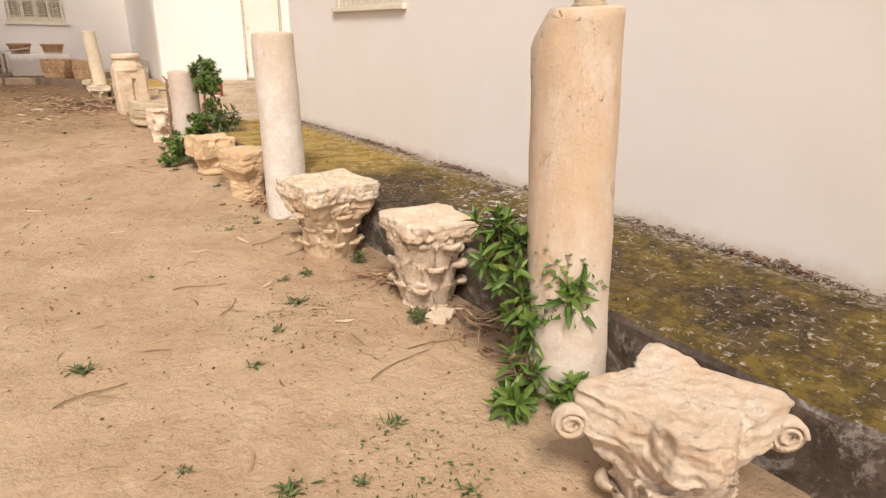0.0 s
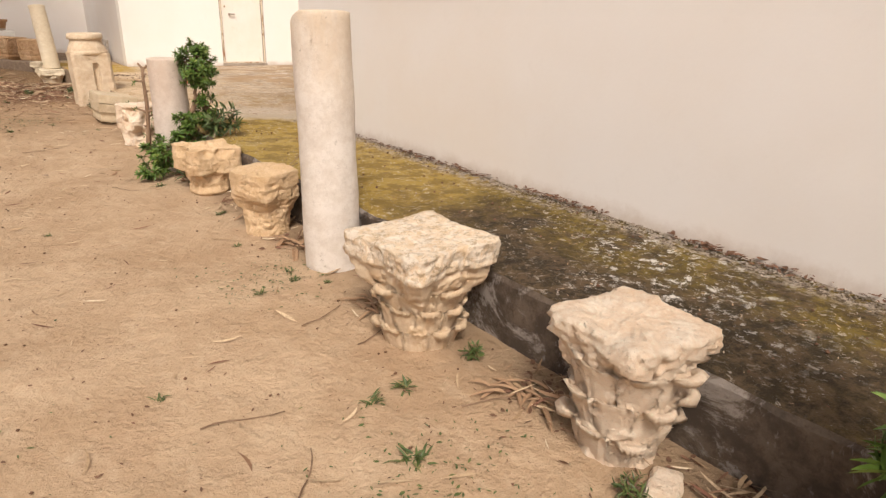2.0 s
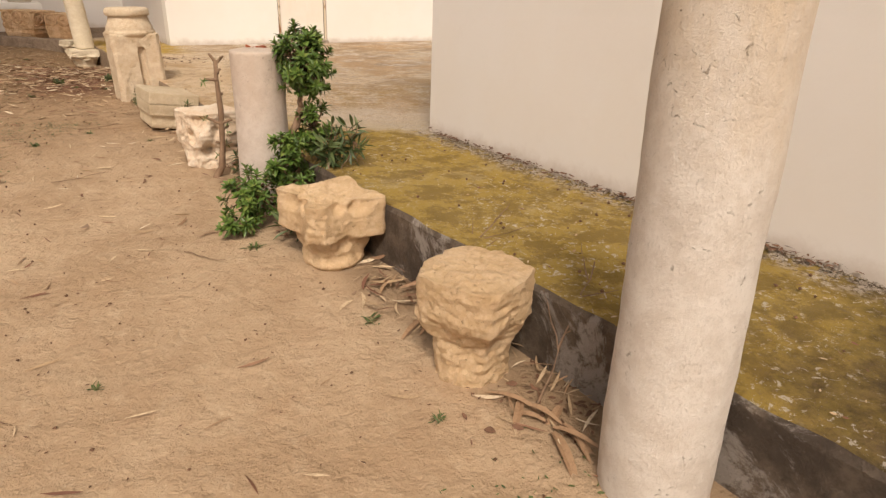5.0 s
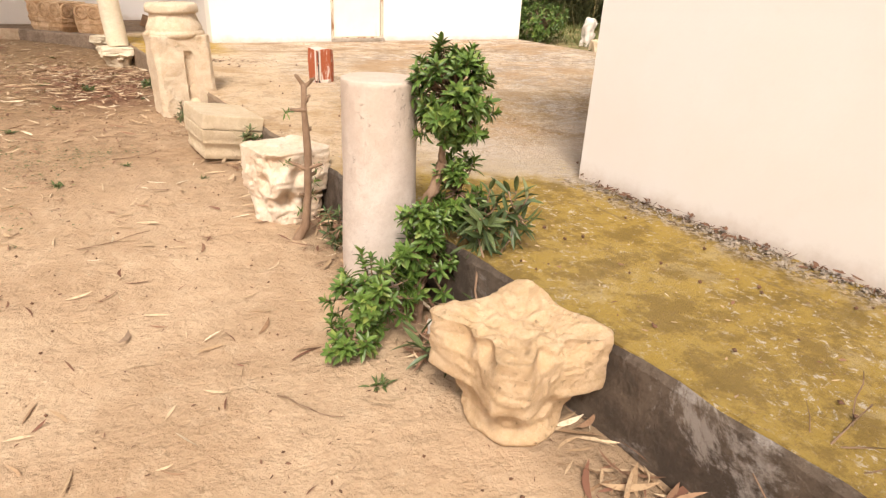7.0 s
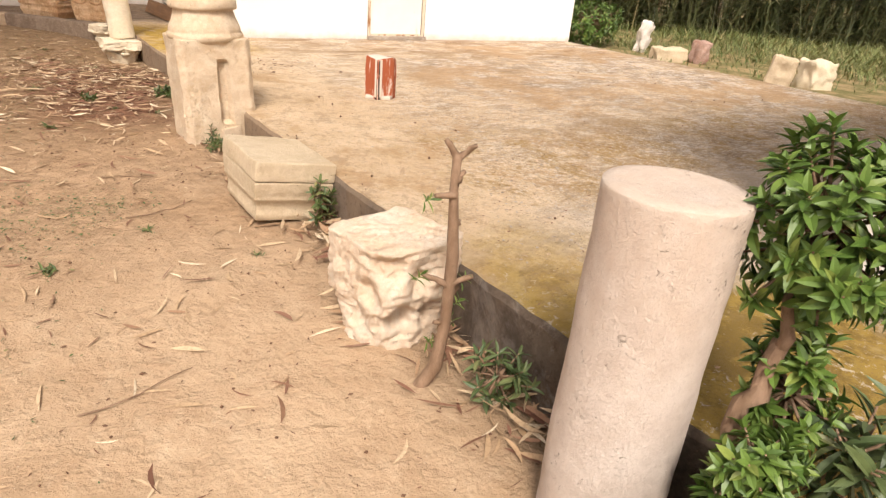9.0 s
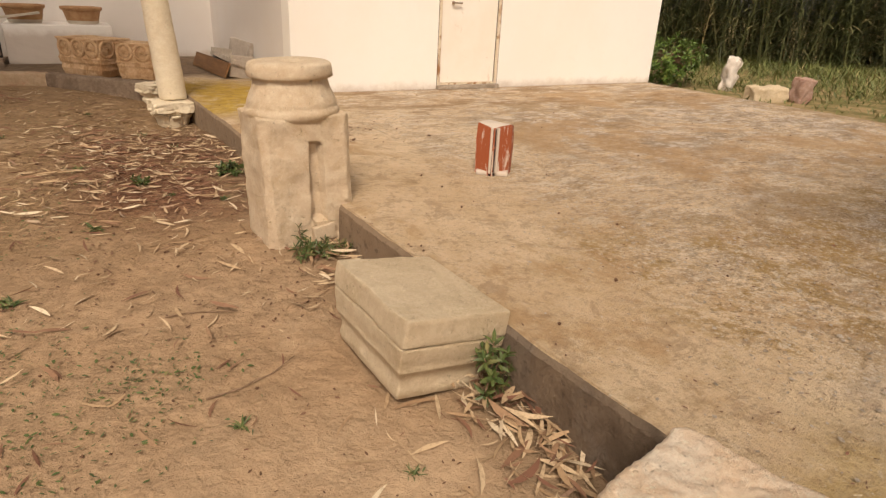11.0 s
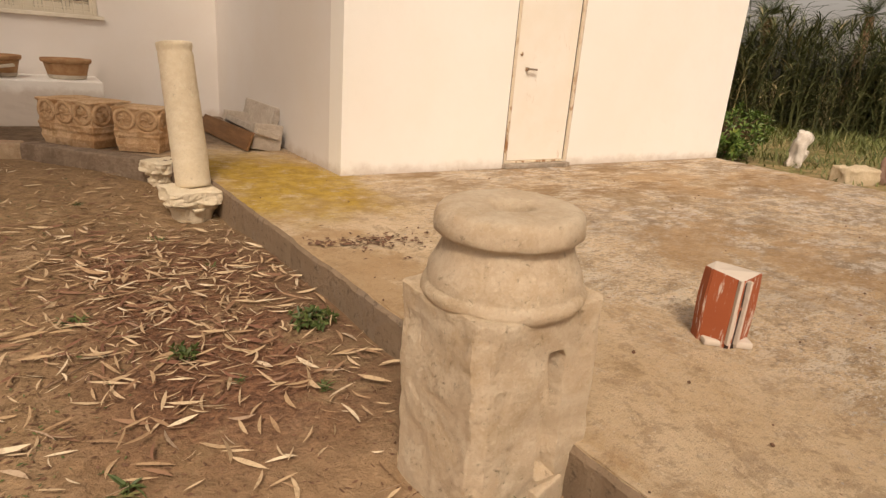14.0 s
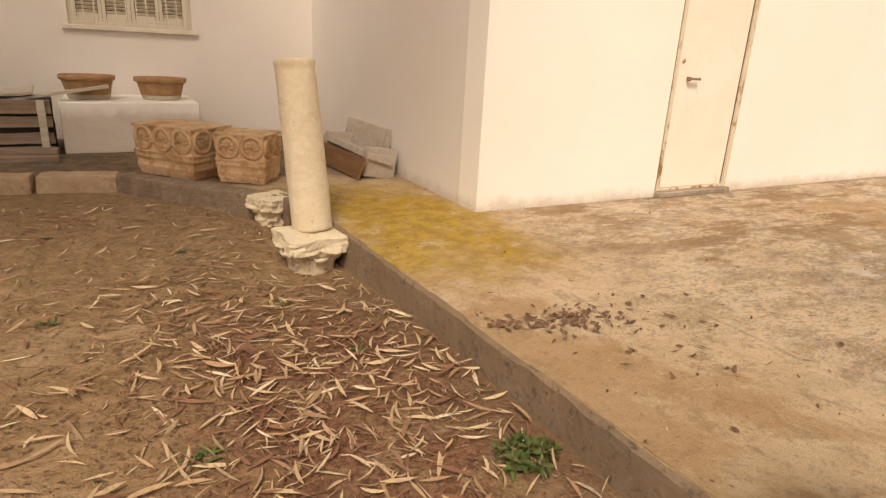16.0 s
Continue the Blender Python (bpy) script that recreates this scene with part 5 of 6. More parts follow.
shrub("shrub", "gnarled shrub with bunched glossy leaves in front of a short column", 1.53, 7.46,
      [((0, 0, 0), (0.05, 0.02, 0.38), 0.030, 0.026), ((0.05, 0.02, 0.36), (0.15, 0.06, 0.78), 0.030, 0.022), ((0, 0, 0.05), (-0.25, -0.05, 0.25), 0.014, 0.008), ((0.15, 0.06, 0.76), (0.17, 0.05, 1.1), 0.018, 0.008), ((0.03, 0, 0.3), (0.14, -0.04, 0.55), 0.012, 0.008)],
      [((0.18, 0.06, 1.06), (0.21, 0.21, 0.25), 90, 15), ((0.22, 0.03, 0.62), (0.13, 0.13, 0.22), 42, 13), ((0.0, -0.04, 0.56), (0.12, 0.10, 0.10), 20, 13), ((-0.05, -0.04, 0.42), (0.16, 0.10, 0.12), 24, 13), ((-0.26, -0.05, 0.26), (0.22, 0.18, 0.20), 46, 12), ((0.05, -0.02, 0.28), (0.20, 0.13, 0.16), 26, 12), ((-0.40, -0.12, 0.10), (0.18, 0.14, 0.08), 18, 12)],
      0.068, 0.026, 12)
shrub("gum_seedling", "young gum tree seedling with long narrow leaves", 1.62, 7.05,
      [((0, 0, 0), (0.13, 0.26, 0.46), 0.008, 0.005), ((0, 0, 0), (-0.20, 0.1, 0.16), 0.006, 0.004), ((0.05, 0.1, 0.2), (0.30, 0.22, 0.50), 0.005, 0.003)],
      [((0.16, 0.27, 0.54), (0.13, 0.12, 0.20), 17, 5), ((0.30, 0.22, 0.56), (0.09, 0.08, 0.20), 10, 5), ((-0.22, 0.06, 0.12), (0.14, 0.14, 0.06), 6, 4), ((0.02, 0.14, 0.2), (0.14, 0.12, 0.12), 6, 4)],
      0.14, 0.030, 13, GUM, "seedling")
shrub("weed_bush", "low green weed growing under a moulded block", 1.48, 9.93,
      [((0, 0, 0), (0.0, 0.0, 0.22), 0.006, 0.004)],
      [((0, 0, 0.16), (0.10, 0.08, 0.13), 14, 9)], 0.06, 0.022, 14, GRASS, "weed")
shrub("weed_bush", "spreading feathery green weed at a pedestal's foot", 1.33, 11.55,
      [((0, 0, 0), (0.05, -0.05, 0.06), 0.005, 0.003)],
      [((0.05, -0.05, 0.04), (0.24, 0.10, 0.05), 26, 9), ((-0.05, 0.02, 0.12), (0.04, 0.04, 0.08), 4, 8)], 0.055, 0.013, 15, GRASS, "weed")
shrub("weed_bush", "dark green weed between capital and kerb", 1.52, 8.33,
      [((0, 0, 0), (0.0, 0.0, 0.2), 0.006, 0.004)],
      [((0, 0, 0.14), (0.12, 0.16, 0.14), 15, 9)], 0.09, 0.022, 16, GUM, "weed")
shrub("weed_bush", "bushy green weed among the dry leaves", 1.29, 13.30,
      [((0, 0, 0), (0.0, 0.0, 0.05), 0.004, 0.003)], [((0, 0, 0.05), (0.14, 0.12, 0.06), 20, 9)], 0.06, 0.026, 51, GRASS, "weed")
shrub("weed_bush", "small green weed among the dry leaves", 0.60, 13.17,
      [((0, 0, 0), (0.0, 0.0, 0.05), 0.004, 0.003)], [((0, 0, 0.05), (0.09, 0.08, 0.05), 10, 8)], 0.05, 0.022, 52, GRASS, "weed")
shrub("weed_bush", "small dark green weed at a capital's foot", 1.47, 2.02,
      [((0, 0, 0), (0.0, 0.0, 0.05), 0.004, 0.003)], [((0, 0, 0.05), (0.09, 0.07, 0.06), 12, 9)], 0.05, 0.010, 17, GRASS, "weed")
shrub("weed_bush", "small green weed at a capital's foot", 1.60, 3.03,
      [((0, 0, 0), (0.0, 0.0, 0.05), 0.004, 0.003)], [((0, 0, 0.05), (0.07, 0.05, 0.06), 9, 8)], 0.05, 0.012, 18, GRASS, "weed")
shrub("weed_bush", "small dark green weed beside the kerb", 1.80, 2.35,
      [((0, 0, 0), (0.0, 0.0, 0.05), 0.004, 0.003)], [((0, 0, 0.07), (0.07, 0.08, 0.08), 9, 8)], 0.07, 0.014, 19, GRASS, "weed")


def sapling():
    """A lopped bare stem with stubs."""
    rng = random.Random(5)
    x, y = 1.40, 8.50
    ob = empty("lopped_sapling", pose(x, y, ground_z(x, y) - 0.02), "lopped bare brown sapling with stubby twigs", "sapling")
    v, f = [], []
    trunk = [(-0.08, 0.05, 0), (-0.02, 0.03, 0.10), (0.0, 0.02, 0.3), (0.02, 0.04, 0.55), (0.02, 0.07, 0.8), (0.03, 0.08, 0.92)]
    tube(v, f, trunk, 0.029, 0.015, 10)
    part("trunk", mesh_of("trunk", v, f, BARK, True), None, ob)
    for a, b in (((0.03, 0.08, 0.9), (0.085, 0.05, 0.955)), ((0.03, 0.08, 0.91), (-0.01, 0.10, 0.97)), ((0.02, 0.05, 0.66), (0.055, 0.07, 0.68)), ((0.0, 0.03, 0.28), (-0.05, 0.02, 0.31)), ((0.0, 0.03, 0.45), (-0.09, 0.06, 0.50)), ((0.0, 0.03, 0.45), (0.09, 0.0, 0.48)), ((0.02, 0.06, 0.78), (-0.06, 0.06, 0.79)), ((0.01, 0.03, 0.4), (0.07, 0.06, 0.42)), ((0.02, 0.06, 0.82), (0.06, 0.07, 0.86))):
        v, f = [], []
        tube(v, f, curve_pts(a, b, rng, 4, 0.006), 0.014, 0.009, 7)
        part("twig", mesh_of("twig", v, f, BARK, True), None, ob)
    for at in ((-0.07, 0.06, 0.78), (-0.09, 0.06, 0.50), (0.06, 0.02, 0.38), (0.04, 0.05, 0.30), (-0.02, 0.05, 0.2), (0.08, 0.02, 0.47)):
        lv, lf = [], []
        rosette(lv, lf, rng, Vector(at), Vector((rng.uniform(-1, 1), rng.uniform(-1, 1), 0.6)), 8, 0.05, 0.014)
        part("leaf_tuft", mesh_of("leaf_tuft", lv, lf, LEAF), None, ob)


sapling()


# ---- litter and weeds on the sand ----
def on_support(x, y):
    return TOP + 0.003 if x > kerb_x(y) or (y > 18.1) else ground_z(x, y) + 0.004


def scatter(name, label, category, n, pick, length, width, mat, seed, curl=0.25, lift=0.012):
    rng = random.Random(seed)
    v, f = [], []
    while n > 0:
        x, y, k = pick(rng)
        if k <= 0:
            continue
        n -= 1
        L = rng.uniform(*length) * k
        w = L * rng.uniform(*width)
        a = rng.uniform(0, 2 * math.pi)
        side = rng.uniform(-curl, curl)
        tilt = rng.uniform(-0.1, 0.45)
        roll = rng.uniform(-0.9, 0.9)
        z = on_support(x, y) + rng.uniform(0, lift)
        n0 = len(v)
        segs = 4
        for s in range(segs + 1):
            u = s / segs - 0.5
            h = w * max(0.06, math.cos(u * math.pi) ** 0.8) / 2
            cx, cy = u * L, side * L * (0.25 - u * u)
            cz = z + L * abs(tilt) * (u + 0.5) * 0.4 + L * 0.25 * max(0, tilt) * (u * u * 4 - 0.2) * 0.3
            for q in (-1, 1):
                px, py = cx, cy + q * h
                v.append((x + px * math.cos(a) - py * math.sin(a), y + px * math.sin(a) + py * math.cos(a), max(z, cz + q * h * roll)))
        for s in range(segs):
            b = n0 + s * 2
            f.append((b, b + 2, b + 3, b + 1))
    return thing(name, mesh_of(name, v, f, mat), None, label, category, kind="stuff")


def pick_heap(r):
    y = r.uniform(10.8, 17.6)
    x = r.uniform(-2.8, 1.5)
    d = math.hypot((x - 0.75) / 0.8, (y - 14.0) / 1.4)
    w = math.exp(-d * d) * 1.1 + 0.10 + 0.25 * max(0, noise.noise(Vector((x * 1.2, y * 1.2, 5))))
    if y < 12.7:
        w *= 0.5
    return x, y, 1 if x < kerb_x(y) - 0.04 and r.random() < w else 0


def pick_edge(r):
    y = r.choice([r.gauss(9.6, 0.35), r.gauss(9.7, 0.3), r.gauss(7.15, 0.25), r.gauss(8.4, 0.3), r.gauss(11.2, 0.3), r.gauss(6.0, 0.4)])
    x = kerb_x(y) - abs(r.gauss(0, 0.16)) - 0.02
    return x, y, 1 if 5.2 < y < 12 else 0


def pick_sparse(r):
    y = r.uniform(1.0, 12.0)
    x = r.uniform(-2.5, 1.55)
    return x, y, 1 if r.random() < 0.12 + 0.5 * smooth01(5.5, 9, y) else 0


def pick_far_left(r):
    y = r.uniform(8.5, 18)
    x = r.uniform(-5.5, -0.8)
    return x, y, 1


def pick_crumb(r):
    y = r.uniform(0.5, 13.0)
    x = r.uniform(-2.5, 1.7)
    return x, y, 1


def pick_slab(r):
    y = r.uniform(1.0, 15.8)
    x = r.uniform(1.6, 8.5)
    if y < 7.9:
        x = r.uniform(1.8, 3.0)
    return x, y, 1 if x > kerb_x(y) + 0.03 else 0


def pick_slab_pile(r):
    x = r.gauss(1.92, 0.24)
    y = 14.0 - 0.25 * (x - 1.6) + r.gauss(0, 0.07)
    if r.random() < 0.25:
        x, y = r.gauss(2.2, 0.4), r.gauss(13.6, 0.35)
    return x, y, 1 if x > kerb_x(y) + 0.03 else 0


def pick_crust(r):
    cx, cy, k = r.choice([(2.5, 9.1, 0.35), (3.2, 9.6, 0.45), (3.9, 10.4, 0.6), (4.6, 11.4, 0.8), (3.0, 10.6, 0.4), (5.2, 10.2, 0.8), (4.2, 13.4, 0.9), (6.2, 12.8, 1.0)])
    x, y = r.gauss(cx, k), r.gauss(cy, k)
    return x, y, 1 if kerb_x(y) + 0.1 < x < 8.6 and 8.1 < y < 15.7 else 0


def pick_kerbside(r):
    y = r.choice([r.gauss(3.75, 0.16), r.gauss(2.55, 0.15), r.gauss(1.75, 0.2), r.gauss(4.95, 0.16), r.gauss(2.0, 0.5)])
    return kerb_x(y) - abs(r.gauss(0.12, 0.15)) - 0.02, y, 1


def pick_green(r):
    cx, cy, s = r.choice([(0.05, 10.35, 0.22), (0.40, 10.6, 0.14), (-0.15, 10.9, 0.2), (-0.35, 9.3, 0.3), (-0.75, 10.2, 0.4), (-0.9, 11.6, 0.4), (-0.6, 14.2, 0.7), (-1.4, 15.2, 0.6), (0.1, 15.9, 0.5), (-0.4, 16.6, 0.4), (-0.2, 12.6, 0.3), (-1.6, 13.2, 0.6), (0.9, 2.4, 0.25), (0.8, 0.9, 0.2), (1.15, 4.4, 0.2), (-1.0, 3.5, 0.5)])
    return r.gauss(cx, s), r.gauss(cy, s), 1


scatter("leaf_litter", "dry stalks and leaves at the foot of the kerb", "leaf litter", 190, pick_kerbside, (0.06, 0.17), (0.04, 0.10), DRY, 35, 0.3, 0.04)
scatter("leaf_crumbs", "dark crumbs at the foot of the kerb", "leaf crumbs", 420, pick_kerbside, (0.01, 0.05), (0.2, 0.6), DARKLEAF, 36, 0.3, 0.006)
scatter("low_weeds", "flat patches of tiny green weeds", "weeds", 4200, pick_green, (0.008, 0.028), (0.2, 0.45), GRASS, 37, 0.3, 0.012)
scatter("leaf_litter", "drift of long dry tan gum leaves", "leaf litter", 3700, pick_heap, (0.02, 0.165), (0.055, 0.13), DRY, 21, 0.45, 0.03)
scatter("leaf_litter", "dry brown leaves heaped against the kerb", "leaf litter", 700, pick_edge, (0.05, 0.19), (0.07, 0.15), DRY, 22, 0.5, 0.05)
scatter("leaf_litter", "scattered dry gum leaves on sand", "leaf litter", 850, pick_sparse, (0.03, 0.16), (0.06, 0.13), DRY, 23, 0.5, 0.004)
scatter("leaf_litter", "thin scatter of dry leaves on sand", "leaf litter", 1500, pick_far_left, (0.03, 0.14), (0.07, 0.14), DRY, 24, 0.5, 0.01)
scatter("leaf_crumbs", "small dark bits of leaf on the ground", "leaf crumbs", 3400, pick_crumb, (0.005, 0.024), (0.15, 0.45), DARKLEAF, 25, 0.2, 0.002)
scatter("leaf_crumbs", "fine reddish leaf crumbs under the litter", "leaf crumbs", 11000, pick_heap, (0.007, 0.032), (0.15, 0.45), DARKLEAF, 26, 0.2, 0.004)
scatter("leaf_crumbs", "small pale and dark flakes on concrete", "leaf crumbs", 1300, pick_slab, (0.006, 0.032), (0.12, 0.4), DRY, 27, 0.3, 0.002)
scatter("concrete_scales", "loose pale scales of weathered concrete", "concrete scales", 2600, pick_crust, (0.006, 0.025), (0.3, 0.8), RUBBLE, 39, 0.2, 0.002)
scatter("leaf_crumbs", "brown crumbs caught on rough concrete", "leaf crumbs", 1800, pick_crust, (0.005, 0.02), (0.15, 0.4), DARKLEAF, 40, 0.2, 0.002)
scatter("leaf_crumbs", "little drift of dark leaf crumbs on concrete", "leaf crumbs", 260, pick_slab_pile, (0.015, 0.06), (0.15, 0.5), DARKLEAF, 28, 0.3, 0.004)


def pellets(name, label, n, pick, size, mat, seed):
    """Little seed cases and stones lying about."""
    rng = random.Random(seed)
    v, f = [], []
    oct_f = [(0, 2, 4), (2, 1, 4), (1, 3, 4), (3, 0, 4), (2, 0, 5), (1, 2, 5), (3, 1, 5), (0, 3, 5)]
    while n > 0:
        x, y, k = pick(rng)
        if k <= 0:
            continue
        n -= 1
        r = rng.uniform(*size)
        z = on_support(x, y) + r * 0.3
        n0 = len(v)
        for d in ((1, 0, 0), (-1, 0, 0), (0, 1, 0), (0, -1, 0), (0, 0, 0.8), (0, 0, -0.8)):
            s = r * rng.uniform(0.7, 1.2)
            v.append((x + d[0] * s, y + d[1] * s, z + d[2] * s))
        f += [tuple(n0 + i for i in t) for t in oct_f]
    return thing(name, mesh_of(name, v, f, mat, True), None, label, name.replace("_", " "), kind="stuff")


def wall_x(y):
    return LW + (LE - y) * math.tan(radians(SLANT))


def pick_wallfoot(r):
    y = r.uniform(-1, 7.9)
    return wall_x(y) - abs(r.gauss(0, 0.06)) - 0.01, y, 1


def pick_walldrift(r):
    y = r.uniform(-0.5, 7.9)
    k = noise.noise(Vector((y * 1.7, 0, 4)))
    return wall_x(y) - abs(r.gauss(0, 0.035)) - 0.012, y, 1 if r.random() < 0.5 + 1.2 * k else 0


def pick_wallfoot2(r):
    if r.random() < 0.7:
        return r.uniform(2.7, 8.9), BY - abs(r.gauss(0, 0.04)) - 0.01, 1
    return BX - abs(r.gauss(0, 0.05)) - 0.01, r.uniform(16, 20), 1


pellets("gum_nuts", "small dark seed cases strewn on sand", 420, pick_crumb, (0.005, 0.011), DARKLEAF, 31)
pellets("gum_nuts", "small dark seed cases strewn on concrete", 200, pick_slab, (0.006, 0.013), DARKLEAF, 34)
scatter("leaf_litter", "thin dark drift of leaf bits along the wall foot", "leaf litter", 1100, pick_walldrift, (0.015, 0.07), (0.1, 0.35), DARKLEAF, 38, 0.4, 0.03)
pellets("rubble_crumbs", "crumbled plaster along the wall foot", 2200, pick_wallfoot, (0.003, 0.011), RUBBLE, 32)
pellets("rubble_crumbs", "crumbled plaster along the block's foot", 500, pick_wallfoot2, (0.003, 0.010), RUBBLE, 33)


def tuft(x, y, n, size, seed, label, mat=GRASS):
    rng = random.Random(seed)
    v, f = [], []
    for i in range(n):
        a = rng.uniform(0, 2 * math.pi)
        d = Vector((math.cos(a), math.sin(a), rng.uniform(0.25, 1.3)))
        blade(v, f, Vector((rng.gauss(0, size * 0.25), rng.gauss(0, size * 0.25), 0)), d, Vector((0, 0, 1)), size * rng.uniform(0.5, 1.1), size * rng.uniform(0.08, 0.22), rng.uniform(0.1, 0.6), 3)
    thing("weed_tuft", mesh_of("weed_tuft", v, f, mat), pose(x, y, ground_z(x, y) - 0.003), label, "weed", "weeds on the sand")


rt = random.Random(77)
spots = [(1.0, 4.25), (0.32, 3.5), (1.25, 4.35), (1.42, 4.2), (1.20, 5.12), (0.95, 2.6), (0.75, 2.3), (1.05, 3.0), (0.1, 1.4), (0.35, 1.1), (0.6, 1.0), (0.85, 1.25), (0.9, 0.75), (-0.2, 2.4), (-0.6, 3.1), (1.3, 4.5), (1.2, 3.0), (0.5, 2.0), (1.15, 7.1), (1.05, 9.75), (0.6, 10.2), (0.2, 9.9), (-0.1, 11.5), (0.75, 12.9), (1.1, 12.7), (-0.6, 12.4), (0.2, 13.8), (-0.9, 14.2), (0.8, 15.2), (-0.4, 15.3), (0.4, 16.3), (-1.2, 16.0), (1.0, 14.4), (-0.5, 16.8), (0.3, 12.4), (-1.2, 9.4), (-0.9, 10.6), (-1.8, 12.6), (-2.3, 14.8), (-1.7, 15.6), (0.15, 6.0), (-0.7, 5.2), (-1.4, 6.4), (1.35, 5.9)]
for i, (x, y) in enumerate(spots):
    tuft(x + rt.uniform(-0.03, 0.03), y, rt.randint(14, 34), rt.uniform(0.035, 0.075) * (1.3 if y > 12 else 1), 100 + i, "small green weed tuft on the sand")


def twig(x, y, turn, length, seed):
    rng = random.Random(seed)
    v, f = [], []
    pts = [(u * length, 0.06 * length * math.sin(u * 4 + seed), 0.006 + 0.01 * rng.random()) for u in np.linspace(0, 1, 7)]
    tube(v, f, pts, 0.0036, 0.002, 5)
    thing("twig", mesh_of("twig", v, f, BARK, True), pose(x, y, ground_z(x, y), 0, 0, turn), "thin dry brown twig on the sand", "twig", "twigs on the sand")


for i, (x, y, a, L) in enumerate([(0.38, 3.2, -8, 0.32), (0.55, 2.65, 60, 0.25), (1.05, 3.75, 20, 0.3), (1.2, 3.45, 15, 0.25), (1.3, 2.75, -25, 0.25), (0.95, 1.6, 15, 0.4), (1.25, 1.75, -5, 0.4), (0.75, 7.2, -50, 0.3), (0.55, 10.4, 20, 0.4), (0.2, 8.9, 10, 0.4), (0.05, 13.2, 30, 0.4), (0.5, 11.1, -15, 0.3), (-0.3, 2.1, 15, 0.3), (1.75, 6.2, -70, 0.5)]):
    twig(x, y, a, L, i + 1)

def dry_leaf(at, rng, size, label, group):
    """A big curled dry leaf or stalk."""
    v, f = [], []
    a = radians(rng.uniform(90, 330))
    blade(v, f, Vector((0, 0, 0.015)), Vector((math.cos(a), math.sin(a), rng.uniform(0.1, 0.5))), Vector((0, 0, 1)), rng.uniform(0.16, 0.26) * size, rng.uniform(0.025, 0.04) * size, rng.uniform(0.3, 0.7), 6, 0.35)
    x, y = at[0] + rng.gauss(0, 0.05), at[1] + rng.gauss(0, 0.07)
    thing("dry_leaf", mesh_of("dry_leaf", v, f, DRY), pose(x, y, ground_z(x, y)), label, "leaf", group)


dry_rng = random.Random(6)
for n, at, size, lab, grp in ((9, (1.53, 4.90), 1.0, "big curled dry leaf by a column's foot", "dry leaves by the column"), (16, (1.60, 2.66), 0.6, "curled dry stalk between capital and kerb", "dry stalks behind a capital"), (12, (1.46, 3.80), 0.55, "brown dry stalk behind a capital", "dry stalks behind a capital"), (12, (1.62, 5.72), 0.9, "long dry leaf at the kerb's foot", "dry leaves at the kerb"), (14, (1.55, 7.15), 0.9, "long dry leaf under the shrub", "dry leaves under the shrub")):
    for i in range(n):
        dry_leaf(at, dry_rng, size, lab, grp)


def dry_branch(x, y, turn, seed):
    """A thin bare branch propped on the kerb."""
    rng = random.Random(seed)
    ob = empty("dry_branch", pose(x, y, ground_z(x, y), 0, 0, turn), "thin bare dry branch propped on the kerb", "branch", "dry branches on the kerb")
    v, f = [], []
    tube(v, f, curve_pts((0, 0, 0.01), (0.42, 0.06, 0.47), rng, 8, 0.012), 0.006, 0.003, 6)
    part("stem", mesh_of("stem", v, f, BARK, True), None, ob)
    for k in range(5):
        u = 0.35 + 0.13 * k
        a = Vector((0.42 * u, 0.06 * u, 0.01 + 0.46 * u))
        d = Vector((rng.uniform(-0.05, 0.2), (-1) ** k * rng.uniform(0.08, 0.2), rng.uniform(0.05, 0.2)))
        v, f = [], []
        tube(v, f, curve_pts(a, a + d, rng, 4, 0.008), 0.003, 0.0015, 5)
        part("twig", mesh_of("twig", v, f, BARK, True), None, ob)


dry_branch(1.58, 5.85, -18, 3)
dry_branch(1.56, 4.98, 12, 4)

# pieces of stone lying by the capitals
for i, (x, y, sx, sy, h, a, mat, lab) in enumerate([(1.60, 1.98, 0.16, 0.12, 0.05, 30, PINKISH, "small pale stone chip on the sand"), (1.58, 7.28, 0.17, 0.10, 0.08, -35, MARBLE, "grey stone offcut under the shrub")]):
    me = from_bm("stone_chip", rough_box(bmesh.new(), sx, sy, h, 6, 0.025, 60 + i, 0.02), mat)
    thing("stone_chip", me, pose(x, y, ground_z(x, y) - 0.01, 0, 0, a), lab, "stone")


# ---- beyond the platform: stones, bush, grass, canes, palms ----
def far_stone(x, y, sx, sy, h, turn, tilt, mat, label, seed, k=0.03):
    me = from_bm("loose_stone", rough_box(bmesh.new(), sx, sy, h, 8, k, seed, 0.03), mat, True)
    thing("loose_stone", me, pose(x, y, ground_z(x, y) - 0.03, tilt, 0, turn), label, "stone", "stones beyond the platform")


